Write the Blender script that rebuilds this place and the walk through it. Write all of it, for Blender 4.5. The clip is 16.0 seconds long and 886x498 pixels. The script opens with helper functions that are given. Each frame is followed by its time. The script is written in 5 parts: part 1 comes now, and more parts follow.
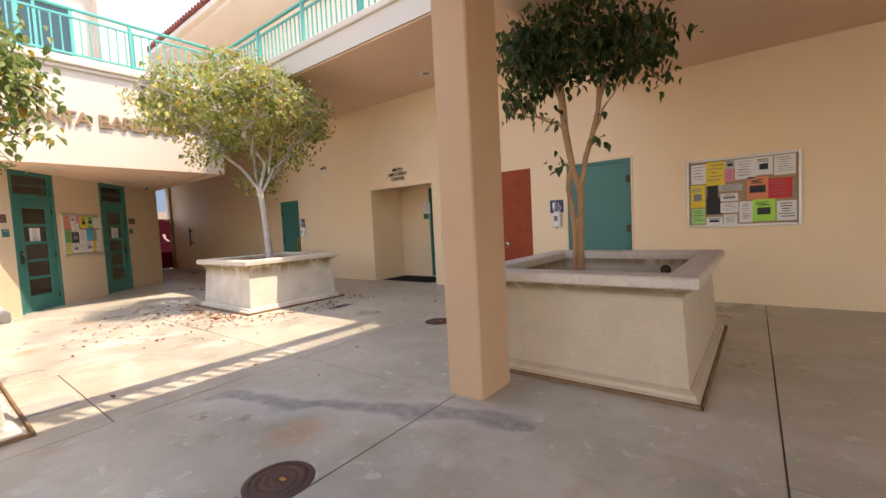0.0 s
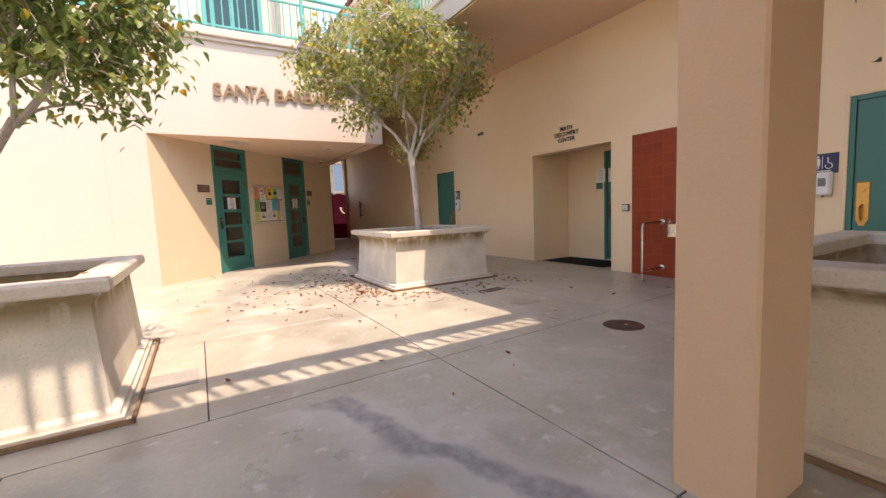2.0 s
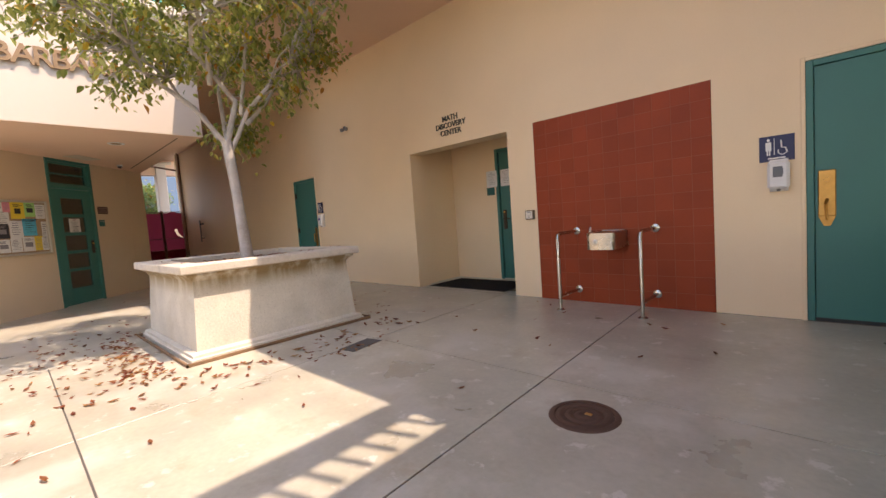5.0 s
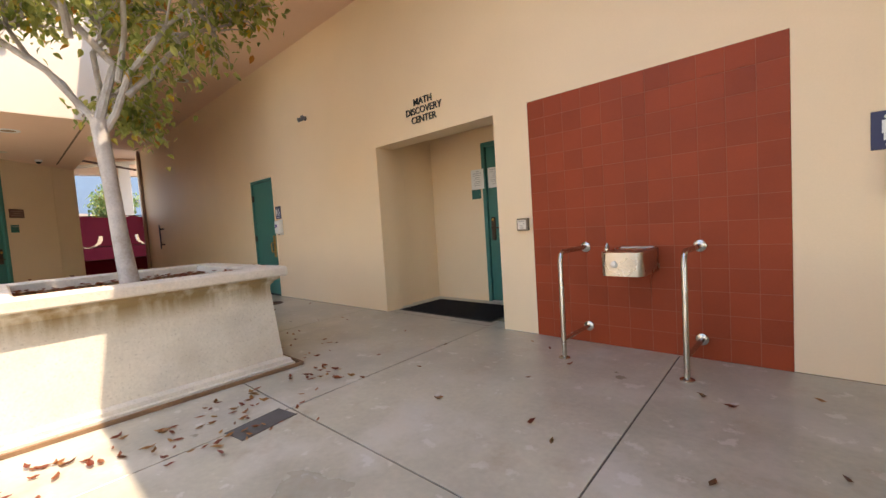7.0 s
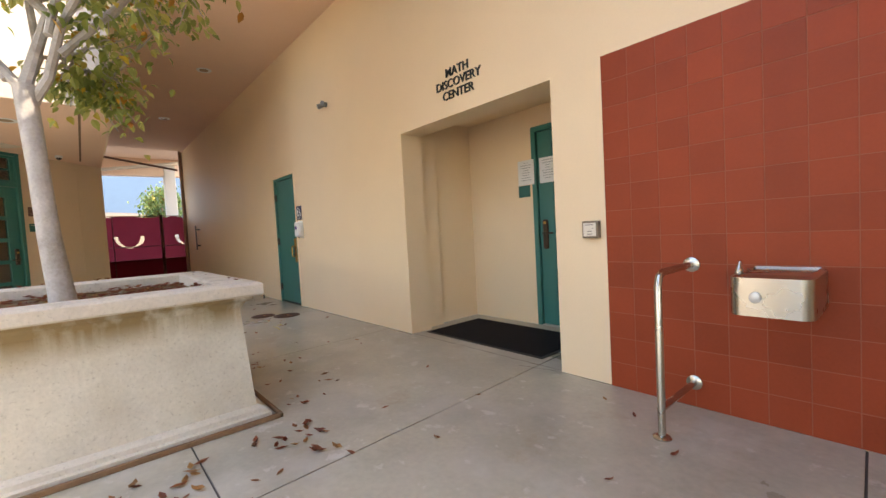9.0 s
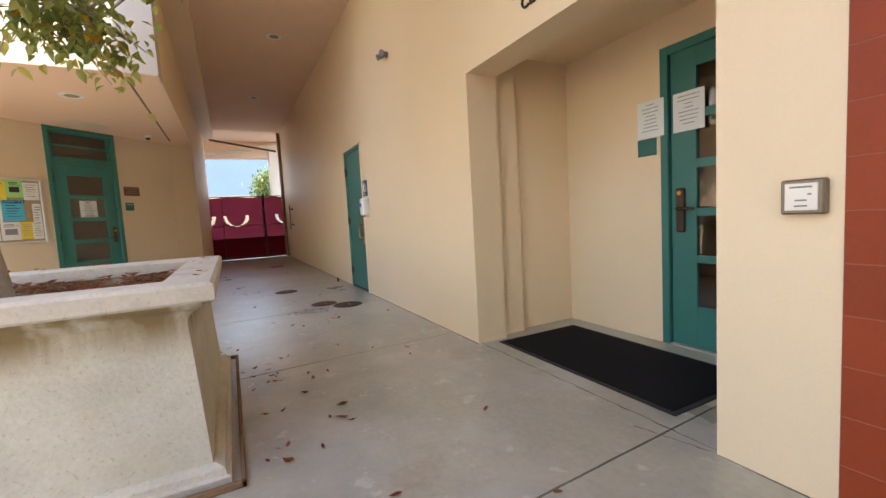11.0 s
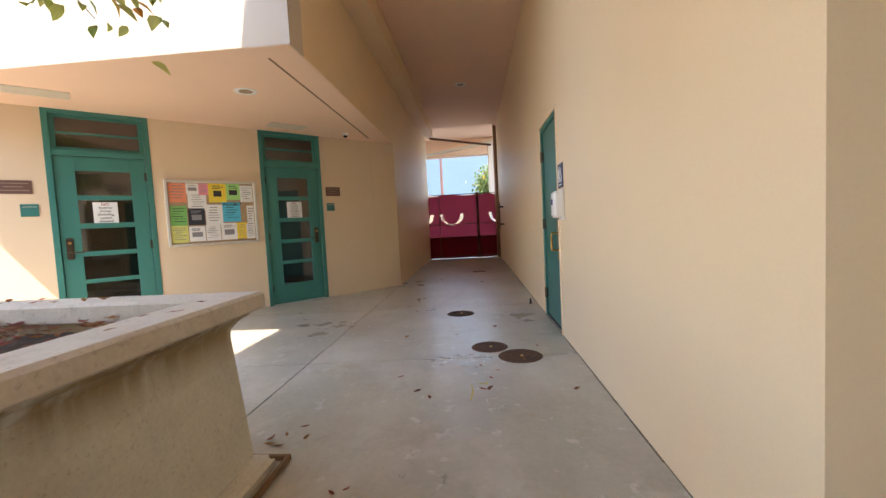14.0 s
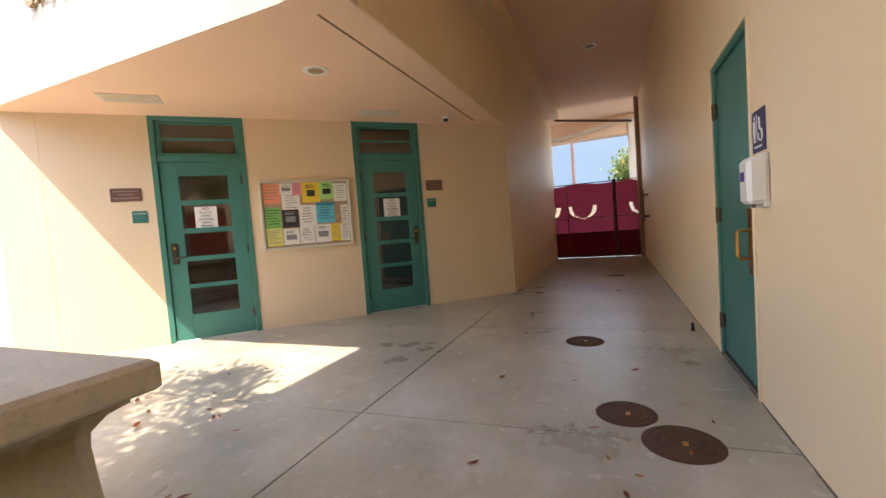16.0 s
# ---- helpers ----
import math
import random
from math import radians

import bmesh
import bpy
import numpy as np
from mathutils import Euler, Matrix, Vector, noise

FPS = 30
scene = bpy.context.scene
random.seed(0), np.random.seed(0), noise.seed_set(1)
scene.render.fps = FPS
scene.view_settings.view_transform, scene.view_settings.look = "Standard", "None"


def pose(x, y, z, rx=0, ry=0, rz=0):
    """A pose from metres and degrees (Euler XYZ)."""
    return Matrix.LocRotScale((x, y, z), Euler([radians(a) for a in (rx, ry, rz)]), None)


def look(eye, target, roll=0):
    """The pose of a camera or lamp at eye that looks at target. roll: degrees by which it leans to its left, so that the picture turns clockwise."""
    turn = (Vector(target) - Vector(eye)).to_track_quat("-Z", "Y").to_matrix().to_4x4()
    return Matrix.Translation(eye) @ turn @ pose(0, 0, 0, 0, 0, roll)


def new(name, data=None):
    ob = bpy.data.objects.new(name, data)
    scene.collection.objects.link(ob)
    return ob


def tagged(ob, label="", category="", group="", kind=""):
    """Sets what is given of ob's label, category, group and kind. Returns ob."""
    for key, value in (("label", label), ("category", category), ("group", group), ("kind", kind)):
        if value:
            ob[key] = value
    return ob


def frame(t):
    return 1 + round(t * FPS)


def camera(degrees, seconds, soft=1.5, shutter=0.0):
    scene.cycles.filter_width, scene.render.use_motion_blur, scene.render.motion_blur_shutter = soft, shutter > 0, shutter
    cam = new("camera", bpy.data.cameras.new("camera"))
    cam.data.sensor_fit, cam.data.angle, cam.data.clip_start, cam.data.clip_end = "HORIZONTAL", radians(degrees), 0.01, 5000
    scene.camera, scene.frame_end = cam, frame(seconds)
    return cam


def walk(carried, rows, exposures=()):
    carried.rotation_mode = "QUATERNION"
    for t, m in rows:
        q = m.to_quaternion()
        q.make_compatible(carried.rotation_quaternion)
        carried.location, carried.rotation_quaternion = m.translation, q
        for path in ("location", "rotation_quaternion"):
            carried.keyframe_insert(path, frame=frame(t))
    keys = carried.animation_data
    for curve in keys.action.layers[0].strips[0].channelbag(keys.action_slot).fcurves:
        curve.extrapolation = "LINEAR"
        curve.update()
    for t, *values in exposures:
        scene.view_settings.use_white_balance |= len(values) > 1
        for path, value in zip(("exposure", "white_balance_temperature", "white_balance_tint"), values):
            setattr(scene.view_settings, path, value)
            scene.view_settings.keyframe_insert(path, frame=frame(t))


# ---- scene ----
cam = camera(94.1, 16.0)
PATH = [
    (0, (-0.034, 0.052, 1.291), (-1.256, 1.63, 1.171), -2.9),
    (0.5, (-0.233, 0.262, 1.285), (-1.646, 1.671, 1.149), -2.6),
    (1, (-0.458, 0.463, 1.273), (-2.027, 1.693, 1.12), -2.5),
    (1.5, (-0.726, 0.705, 1.206), (-2.401, 1.785, 1.033), -2.5),
    (2, (-1.005, 0.891, 1.169), (-2.72, 1.902, 0.977), -2.4),
    (2.5, (-1.279, 1.062, 1.149), (-2.985, 2.087, 0.954), -2.8),
    (3, (-1.544, 1.26, 1.123), (-3.211, 2.35, 0.944), -3.2),
    (3.5, (-1.809, 1.48, 1.118), (-3.414, 2.662, 0.955), -3.6),
    (4, (-2.082, 1.717, 1.09), (-3.608, 3.001, 0.937), -3.8),
    (4.5, (-2.282, 1.973, 1.094), (-3.733, 3.343, 0.944), -4.1),
    (5, (-2.491, 2.275, 1.095), (-3.86, 3.726, 0.952), -4.2),
    (7.5, (-3.303, 3.667, 1.128), (-4.66, 5.132, 1.014), -3.7),
    (8, (-3.471, 3.866, 1.127), (-4.879, 5.284, 1.02), -3.6),
    (8.2, (-3.551, 3.939, 1.113), (-4.967, 5.348, 1.014), -3.5),
    (10.5, (-4.346, 4.954, 1.137), (-6.079, 5.943, 0.998), -2.8),
    (11, (-4.603, 5.172, 1.074), (-6.378, 6.081, 0.914), -3.2),
    (11.5, (-4.892, 5.351, 1.113), (-6.72, 6.147, 0.957), -4.1),
    (12, (-5.185, 5.56, 1.106), (-7.09, 6.151, 0.956), -4.1),
    (12.5, (-5.465, 5.729, 1.102), (-7.42, 6.122, 0.951), -3.8),
    (13, (-5.789, 5.852, 1.101), (-7.773, 6.065, 0.965), -3.3),
    (13.5, (-6.104, 6.0, 1.107), (-8.1, 6.026, 0.979), -2.9),
    (14, (-6.438, 6.108, 1.133), (-8.429, 5.953, 1.014), -2.9),
    (14.5, (-6.761, 6.138, 1.115), (-8.734, 5.829, 1.014), -3.2),
    (15, (-7.05, 6.141, 1.149), (-8.995, 5.684, 1.062), -4.0),
    (15.5, (-7.349, 6.171, 1.151), (-9.239, 5.522, 1.064), -4.3),
    (16, (-7.642, 6.188, 1.138), (-9.486, 5.419, 1.036), -4.3),
]
EXPOSURES = [(0, 2.36, 8500, 23), (3.5, 2.00, 8500, 27), (5, 2.26, 8500, 25), (8, 2.87, 8300, 18), (10.5, 3.10, 7900, 16), (12.5, 3.22, 7500, 15), (14, 3.20, 7550, 16), (15, 3.12, 7900, 17), (16, 2.98, 8200, 18)]
walk(cam, [(t, look(eye, target, roll)) for t, eye, target, roll in PATH], EXPOSURES)

# ---- world, sun, exposure ----
SUN_DIR = Vector((0.445, 0.165, 1.0)).normalized()
world = bpy.data.worlds.new("world")
scene.world = world
world.use_nodes = True
wn = world.node_tree.nodes
sky = wn.new("ShaderNodeTexSky")
sky.sky_type, sky.sun_disc = "NISHITA", False
sky.sun_elevation = math.asin(SUN_DIR.z)
sky.sun_rotation = math.atan2(SUN_DIR.x, SUN_DIR.y)
sky.air_density, sky.dust_density, sky.ozone_density = 1.0, 0.5, 1.5
wn["Background"].inputs["Strength"].default_value = 0.15
world.node_tree.links.new(sky.outputs[0], wn["Background"].inputs["Color"])
sun = new("sun", bpy.data.lights.new("sun", "SUN"))
sun.data.energy, sun.data.angle, sun.data.color = 1.4, radians(0.53), (1.0, 0.965, 0.91)
sun.matrix_world = look(SUN_DIR * 40, (0, 0, 0))


# ---- materials ----
def material(name, rgb, rough=0.7, metal=0.0, vary=0.12, scale=3.0, grain=60.0, bump=0.15, depth=0.004,
             island=0.0, rand=0.0, spec=0.5, coat=0.0, tint=None, tint_amount=0.0, tint_scale=1.2):
    """Principled surface with large mottling, fine grain, bump, optional stain colour and per-piece variation."""
    m = bpy.data.materials.new(name)
    m.use_nodes = True
    nt = m.node_tree
    n, l = nt.nodes, nt.links
    b = n["Principled BSDF"]
    pos = n.new("ShaderNodeNewGeometry")
    big = n.new("ShaderNodeTexNoise")
    big.inputs["Scale"].default_value, big.inputs["Detail"].default_value = scale, 4
    l.new(pos.outputs["Position"], big.inputs["Vector"])
    fine = n.new("ShaderNodeTexNoise")
    fine.inputs["Scale"].default_value, fine.inputs["Detail"].default_value = grain, 3
    l.new(pos.outputs["Position"], fine.inputs["Vector"])
    total = n.new("ShaderNodeMath")
    total.operation = "MULTIPLY_ADD"
    l.new(fine.outputs["Fac"], total.inputs[0])
    total.inputs[1].default_value = 0.5
    l.new(big.outputs["Fac"], total.inputs[2])
    value = n.new("ShaderNodeMapRange")
    l.new(total.outputs[0], value.inputs["Value"])
    value.inputs["From Min"].default_value, value.inputs["From Max"].default_value = 0.45, 1.05
    value.inputs["To Min"].default_value, value.inputs["To Max"].default_value = 1 - vary, 1 + vary
    last = value.outputs[0]
    if island or rand:
        if island:
            source = pos.outputs["Random Per Island"]
        else:
            source = n.new("ShaderNodeObjectInfo").outputs["Random"]
        r = n.new("ShaderNodeMapRange")
        l.new(source, r.inputs["Value"])
        a = island or rand
        r.inputs["To Min"].default_value, r.inputs["To Max"].default_value = 1 - a, 1 + a
        mul = n.new("ShaderNodeMath")
        mul.operation = "MULTIPLY"
        l.new(last, mul.inputs[0])
        l.new(r.outputs[0], mul.inputs[1])
        last = mul.outputs[0]
    base = n.new("ShaderNodeMix")
    base.data_type, base.blend_type = "RGBA", "MULTIPLY"
    base.inputs["Factor"].default_value = 1.0
    base.inputs["A"].default_value = (*rgb, 1)
    l.new(last, base.inputs["B"])
    colour = base.outputs["Result"]
    if tint:
        st = n.new("ShaderNodeTexNoise")
        st.inputs["Scale"].default_value, st.inputs["Detail"].default_value, st.inputs["Roughness"].default_value = tint_scale, 6, 0.65
        l.new(pos.outputs["Position"], st.inputs["Vector"])
        mr = n.new("ShaderNodeMapRange")
        l.new(st.outputs["Fac"], mr.inputs["Value"])
        mr.inputs["From Min"].default_value, mr.inputs["From Max"].default_value = 0.5, 0.72
        mr.inputs["To Max"].default_value = tint_amount
        mix = n.new("ShaderNodeMix")
        mix.data_type = "RGBA"
        l.new(mr.outputs[0], mix.inputs["Factor"])
        l.new(colour, mix.inputs["A"])
        mix.inputs["B"].default_value = (*tint, 1)
        colour = mix.outputs["Result"]
    l.new(colour, b.inputs["Base Color"])
    rr = n.new("ShaderNodeMapRange")
    l.new(big.outputs["Fac"], rr.inputs["Value"])
    rr.inputs["To Min"].default_value, rr.inputs["To Max"].default_value = max(0.02, rough - 0.08), min(1, rough + 0.08)
    l.new(rr.outputs[0], b.inputs["Roughness"])
    b.inputs["Metallic"].default_value = metal
    b.inputs["Specular IOR Level"].default_value = spec
    b.inputs["Coat Weight"].default_value = coat
    if bump:
        bp = n.new("ShaderNodeBump")
        bp.inputs["Strength"].default_value, bp.inputs["Distance"].default_value = bump, depth
        l.new(fine.outputs["Fac"], bp.inputs["Height"])
        l.new(bp.outputs[0], b.inputs["Normal"])
    return m


STUCCO = material("cream_stucco", (0.84, 0.64, 0.42), 0.46, vary=0.035, scale=1.3, grain=90, bump=0.25, depth=0.003, spec=0.35)
# Taken as the same paint as cream_stucco, muted so sunlit walls don't burn out
STUCCO_SUN = material("sun_toned_stucco", (0.59, 0.505, 0.415), 0.8, vary=0.03, scale=1.1, grain=90, bump=0.25, depth=0.003)
# Same paint again, darkened to hold the slanting wall's shade under the soffit
STUCCO_SLANT = material("shade_toned_stucco", (0.66, 0.515, 0.355), 0.6, vary=0.035, scale=1.3, grain=90, bump=0.25, depth=0.003, spec=0.3)
# White paint lightened to make up for weak bounce light under the eaves
PLASTER_LIFTED = material("lifted_white_plaster", (0.82, 0.78, 0.69), 0.8, vary=0.03, scale=1.1, grain=90, bump=0.2, depth=0.003)
SOFFIT = material("tan_soffit_plaster", (0.80, 0.55, 0.39), 0.75, vary=0.05, scale=0.9, grain=80, bump=0.2, depth=0.003)
COLUMN = material("tan_column_stucco", (0.52, 0.335, 0.205), 0.75, vary=0.05, scale=2.5, grain=90, bump=0.3, depth=0.003)
PLANTER = material("planter_concrete", (0.60, 0.555, 0.465), 0.85, vary=0.16, scale=3.0, grain=55, bump=0.6, depth=0.004,
                   tint=(0.45, 0.38, 0.27), tint_amount=0.4, tint_scale=2.4)
PLANTER_RIM = material("weathered_planter_rim", (0.60, 0.53, 0.44), 0.85, vary=0.16, scale=4, grain=50, bump=0.5, depth=0.004,
                       tint=(0.22, 0.19, 0.15), tint_amount=0.5, tint_scale=4)
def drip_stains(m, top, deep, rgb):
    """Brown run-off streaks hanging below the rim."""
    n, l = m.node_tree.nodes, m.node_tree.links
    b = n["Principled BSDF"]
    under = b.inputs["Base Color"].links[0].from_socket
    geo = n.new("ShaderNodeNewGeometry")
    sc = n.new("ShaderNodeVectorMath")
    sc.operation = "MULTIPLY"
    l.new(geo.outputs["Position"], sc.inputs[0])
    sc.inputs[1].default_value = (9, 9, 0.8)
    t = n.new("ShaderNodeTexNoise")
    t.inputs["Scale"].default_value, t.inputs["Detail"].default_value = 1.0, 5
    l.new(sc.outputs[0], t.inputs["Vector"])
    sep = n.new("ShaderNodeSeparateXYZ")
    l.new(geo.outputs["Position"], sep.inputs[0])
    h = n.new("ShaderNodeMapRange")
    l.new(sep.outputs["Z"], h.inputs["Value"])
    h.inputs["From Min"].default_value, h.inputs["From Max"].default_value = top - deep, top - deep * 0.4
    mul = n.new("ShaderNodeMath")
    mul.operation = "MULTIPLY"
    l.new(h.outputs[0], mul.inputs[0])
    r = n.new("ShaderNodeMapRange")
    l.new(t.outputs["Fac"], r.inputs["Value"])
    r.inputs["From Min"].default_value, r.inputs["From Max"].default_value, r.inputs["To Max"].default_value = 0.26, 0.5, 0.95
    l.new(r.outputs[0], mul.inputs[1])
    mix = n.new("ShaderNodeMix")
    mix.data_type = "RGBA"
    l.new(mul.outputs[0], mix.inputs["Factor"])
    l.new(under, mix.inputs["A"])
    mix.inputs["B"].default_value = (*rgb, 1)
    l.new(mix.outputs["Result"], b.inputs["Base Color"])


def pits(m, size, amount, rgb):
    """Small dark air holes and specks in cast concrete."""
    n, l = m.node_tree.nodes, m.node_tree.links
    b = n["Principled BSDF"]
    under = b.inputs["Base Color"].links[0].from_socket
    geo = n.new("ShaderNodeNewGeometry")
    t = n.new("ShaderNodeTexNoise")
    t.inputs["Scale"].default_value, t.inputs["Detail"].default_value, t.inputs["Roughness"].default_value = size, 3, 0.6
    l.new(geo.outputs["Position"], t.inputs["Vector"])
    r = n.new("ShaderNodeMapRange")
    l.new(t.outputs["Fac"], r.inputs["Value"])
    r.inputs["From Min"].default_value, r.inputs["From Max"].default_value, r.inputs["To Max"].default_value = 0.60, 0.68, amount
    mix = n.new("ShaderNodeMix")
    mix.data_type = "RGBA"
    l.new(r.outputs[0], mix.inputs["Factor"])
    l.new(under, mix.inputs["A"])
    mix.inputs["B"].default_value = (*rgb, 1)
    l.new(mix.outputs["Result"], b.inputs["Base Color"])


# Copy of the planter concrete with the gallery's warm shade put into its colour
PLANTER_SHADED = material("shaded_planter_concrete", (0.53, 0.435, 0.32), 0.85, vary=0.10, scale=2.5, grain=55, bump=0.5, depth=0.004,
                       tint=(0.40, 0.30, 0.19), tint_amount=0.35, tint_scale=2.0)
for m in (PLANTER, PLANTER_SHADED, PLANTER_RIM):
    pits(m, 60.0, 0.32, (0.24, 0.20, 0.15))
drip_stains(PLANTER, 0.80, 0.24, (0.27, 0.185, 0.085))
drip_stains(PLANTER_SHADED, 0.78, 0.10, (0.27, 0.185, 0.10))
TEAL = material("teal_door_paint", (0.026, 0.165, 0.138), 0.42, vary=0.06, scale=2, grain=120, bump=0.08)
# Near-black teal painted in for the shade in the gaps round a door leaf
GAP_SHADE = material("shadow_gap", (0.01, 0.05, 0.04), 0.6)
RAILING = material("turquoise_rail_paint", (0.05, 0.36, 0.32), 0.4, vary=0.05)
TILE = material("terracotta_tile", (0.31, 0.052, 0.018), 0.5, vary=0.10, scale=3, grain=70, bump=0.12, rand=0.09, spec=0.22)
GROUT = material("grout", (0.345, 0.105, 0.058), 0.9)
STEEL = material("brushed_stainless_steel", (0.52, 0.49, 0.43), 0.27, 1.0, vary=0.05, grain=200, bump=0.05)
BRASS = material("worn_brass", (0.55, 0.30, 0.09), 0.35, 1.0, vary=0.12, scale=20)
BRONZE = material("dark_bronze", (0.07, 0.05, 0.035), 0.45, 0.7, vary=0.15, scale=15)
BRONZE_GREY = material("dull_bronze_housing", (0.20, 0.165, 0.13), 0.4, 0.7, vary=0.1, scale=15)
LETTER = material("brown_bronze_letter", (0.27, 0.165, 0.08), 0.55, 0.1, vary=0.1, scale=15)
BLACK = material("black_paint", (0.02, 0.02, 0.02), 0.6)
RUBBER = material("black_ribbed_carpet", (0.012, 0.011, 0.013), 0.95, vary=0.2, scale=15, grain=260, bump=0.5, spec=0.15)
IRON = material("rusty_cast_iron", (0.10, 0.052, 0.036), 0.7, 0.3, vary=0.25, scale=8, grain=60, bump=0.5, depth=0.004)
WHITE = material("white_plastic", (0.75, 0.74, 0.72), 0.35, vary=0.02)
GREY_PLASTIC = material("grey_plastic", (0.16, 0.16, 0.16), 0.45)
NAVY = material("navy_sign_plastic", (0.012, 0.018, 0.075), 0.4, vary=0.03)
PLAQUE = material("brown_plaque", (0.13, 0.065, 0.05), 0.45, 0.2)
PLAQUE_LINE = material("tarnished_engraving", (0.30, 0.22, 0.17), 0.6)
SIGN_TEAL = material("green_sign_plastic", (0.02, 0.14, 0.12), 0.4)
VENT = material("cream_vent_enamel", (0.62, 0.54, 0.43), 0.5, vary=0.03)
CORK = material("cork", (0.36, 0.25, 0.15), 0.9, vary=0.2, scale=30, grain=200)
ALU = material("pale_aluminium", (0.62, 0.60, 0.55), 0.4, 0.6, vary=0.04)
WOOD_STRIP = material("weathered_wood_strip", (0.20, 0.115, 0.06), 0.85, vary=0.3, scale=8, grain=90, bump=0.4)
SOIL = material("dry_soil", (0.07, 0.045, 0.03), 0.95, vary=0.4, scale=10, grain=80, bump=0.9, depth=0.02)
BARK_PALE = material("pale_grey_bark", (0.44, 0.40, 0.36), 0.85, vary=0.25, scale=8, grain=60, bump=0.5, depth=0.006,
                     tint=(0.19, 0.14, 0.10), tint_amount=0.75, tint_scale=4.5)
BARK_TAN = material("tan_fig_bark", (0.38, 0.22, 0.115), 0.75, vary=0.2, scale=8, grain=60, bump=0.4, depth=0.006,
                    tint=(0.2, 0.11, 0.06), tint_amount=0.5, tint_scale=5)
DRAIN = material("grey_drain_strip", (0.085, 0.08, 0.08), 0.6, vary=0.2, scale=9, grain=80, bump=0.3)
PIPE = material("brown_pipe_paint", (0.13, 0.055, 0.035), 0.5)
BROWN_TRIM = material("brown_trim_paint", (0.34, 0.20, 0.13), 0.6)
HILL_NEAR = material("dry_hillside", (0.16, 0.115, 0.07), 0.95, vary=0.2, scale=0.03, grain=0.3, bump=0,
                     tint=(0.04, 0.055, 0.04), tint_amount=0.8, tint_scale=0.05)
# Distance haze is put into the mountain's dark blue base colour
HILL_FAR = material("hazy_mountain", (0.05, 0.085, 0.12), 0.95, vary=0.1, scale=0.01, grain=0.1, bump=0)
ROOF_TILE = material("red_roof_tile", (0.22, 0.065, 0.045), 0.8, vary=0.2, scale=6)
# Plaster darkened so rooms look unlit although light passes the panes
INTERIOR = material("darkened_interior_plaster", (0.13, 0.11, 0.09), 0.8)


def glass_material():
    m = bpy.data.materials.new("window_glass")
    m.use_nodes = True
    b = m.node_tree.nodes["Principled BSDF"]
    b.inputs["Base Color"].default_value = (0.55, 0.52, 0.48, 1)
    b.inputs["Transmission Weight"].default_value = 1.0
    b.inputs["Roughness"].default_value, b.inputs["IOR"].default_value = 0.02, 1.8
    return m


GLASS = glass_material()


def fabric_material():
    """Woven maroon mesh that daylight shines through."""
    m = material("maroon_privacy_mesh", (0.14, 0.014, 0.022), 0.7, vary=0.18, scale=3, grain=150, bump=0.3)
    n, l = m.node_tree.nodes, m.node_tree.links
    tr = n.new("ShaderNodeBsdfTranslucent")
    tr.inputs["Color"].default_value = (0.19, 0.02, 0.032, 1)
    mix = n.new("ShaderNodeMixShader")
    mix.inputs[0].default_value = 0.6
    l.new(n["Principled BSDF"].outputs[0], mix.inputs[1])
    l.new(tr.outputs[0], mix.inputs[2])
    l.new(mix.outputs[0], n["Material Output"].inputs["Surface"])
    return m


MESH_RED = fabric_material()



def leaf_material(name, greens, autumn, share):
    """Leaf colours picked per leaf, a share of them yellow or brown, with light coming through."""
    m = bpy.data.materials.new(name)
    m.use_nodes = True
    n, l = m.node_tree.nodes, m.node_tree.links
    b = n["Principled BSDF"]
    geo = n.new("ShaderNodeNewGeometry")
    ramp = n.new("ShaderNodeValToRGB")
    stops = [(0.0, greens[0]), ((1 - share) * 0.5, greens[1]), (1 - share, greens[2]), (1 - share * 0.6, autumn[0]), (1.0, autumn[1])]
    el = ramp.color_ramp.elements
    el[0].position, el[0].color = stops[0][0], (*stops[0][1], 1)
    el[1].position, el[1].color = stops[-1][0], (*stops[-1][1], 1)
    for p, c in stops[1:-1]:
        e = el.new(p)
        e.color = (*c, 1)
    l.new(geo.outputs["Random Per Island"], ramp.inputs[0])
    l.new(ramp.outputs[0], b.inputs["Base Color"])
    b.inputs["Roughness"].default_value = 0.42
    tr = n.new("ShaderNodeBsdfTranslucent")
    l.new(ramp.outputs[0], tr.inputs["Color"])
    mix = n.new("ShaderNodeMixShader")
    mix.inputs[0].default_value = 0.52
    l.new(b.outputs[0], mix.inputs[1])
    l.new(tr.outputs[0], mix.inputs[2])
    l.new(mix.outputs[0], n["Material Output"].inputs["Surface"])
    return m


LEAF_LIGHT = leaf_material("olive_green_leaves", ((0.15, 0.205, 0.05), (0.33, 0.37, 0.09), (0.52, 0.51, 0.18)), ((0.60, 0.43, 0.045), (0.45, 0.18, 0.035)), 0.11)
LEAF_MID = leaf_material("fresh_green_leaves", ((0.10, 0.17, 0.05), (0.20, 0.28, 0.08), (0.34, 0.40, 0.14)), ((0.50, 0.36, 0.03), (0.35, 0.16, 0.03)), 0.07)
LEAF_DARK = leaf_material("dark_green_fig_leaves", ((0.025, 0.055, 0.012), (0.045, 0.085, 0.02), (0.085, 0.125, 0.03)), ((0.08, 0.10, 0.03), (0.12, 0.11, 0.03)), 0.05)
LEAF_DRY = leaf_material("dry_fallen_leaves", ((0.20, 0.05, 0.03), (0.27, 0.08, 0.04), (0.32, 0.14, 0.06)), ((0.42, 0.22, 0.08), (0.12, 0.05, 0.03)), 0.3)


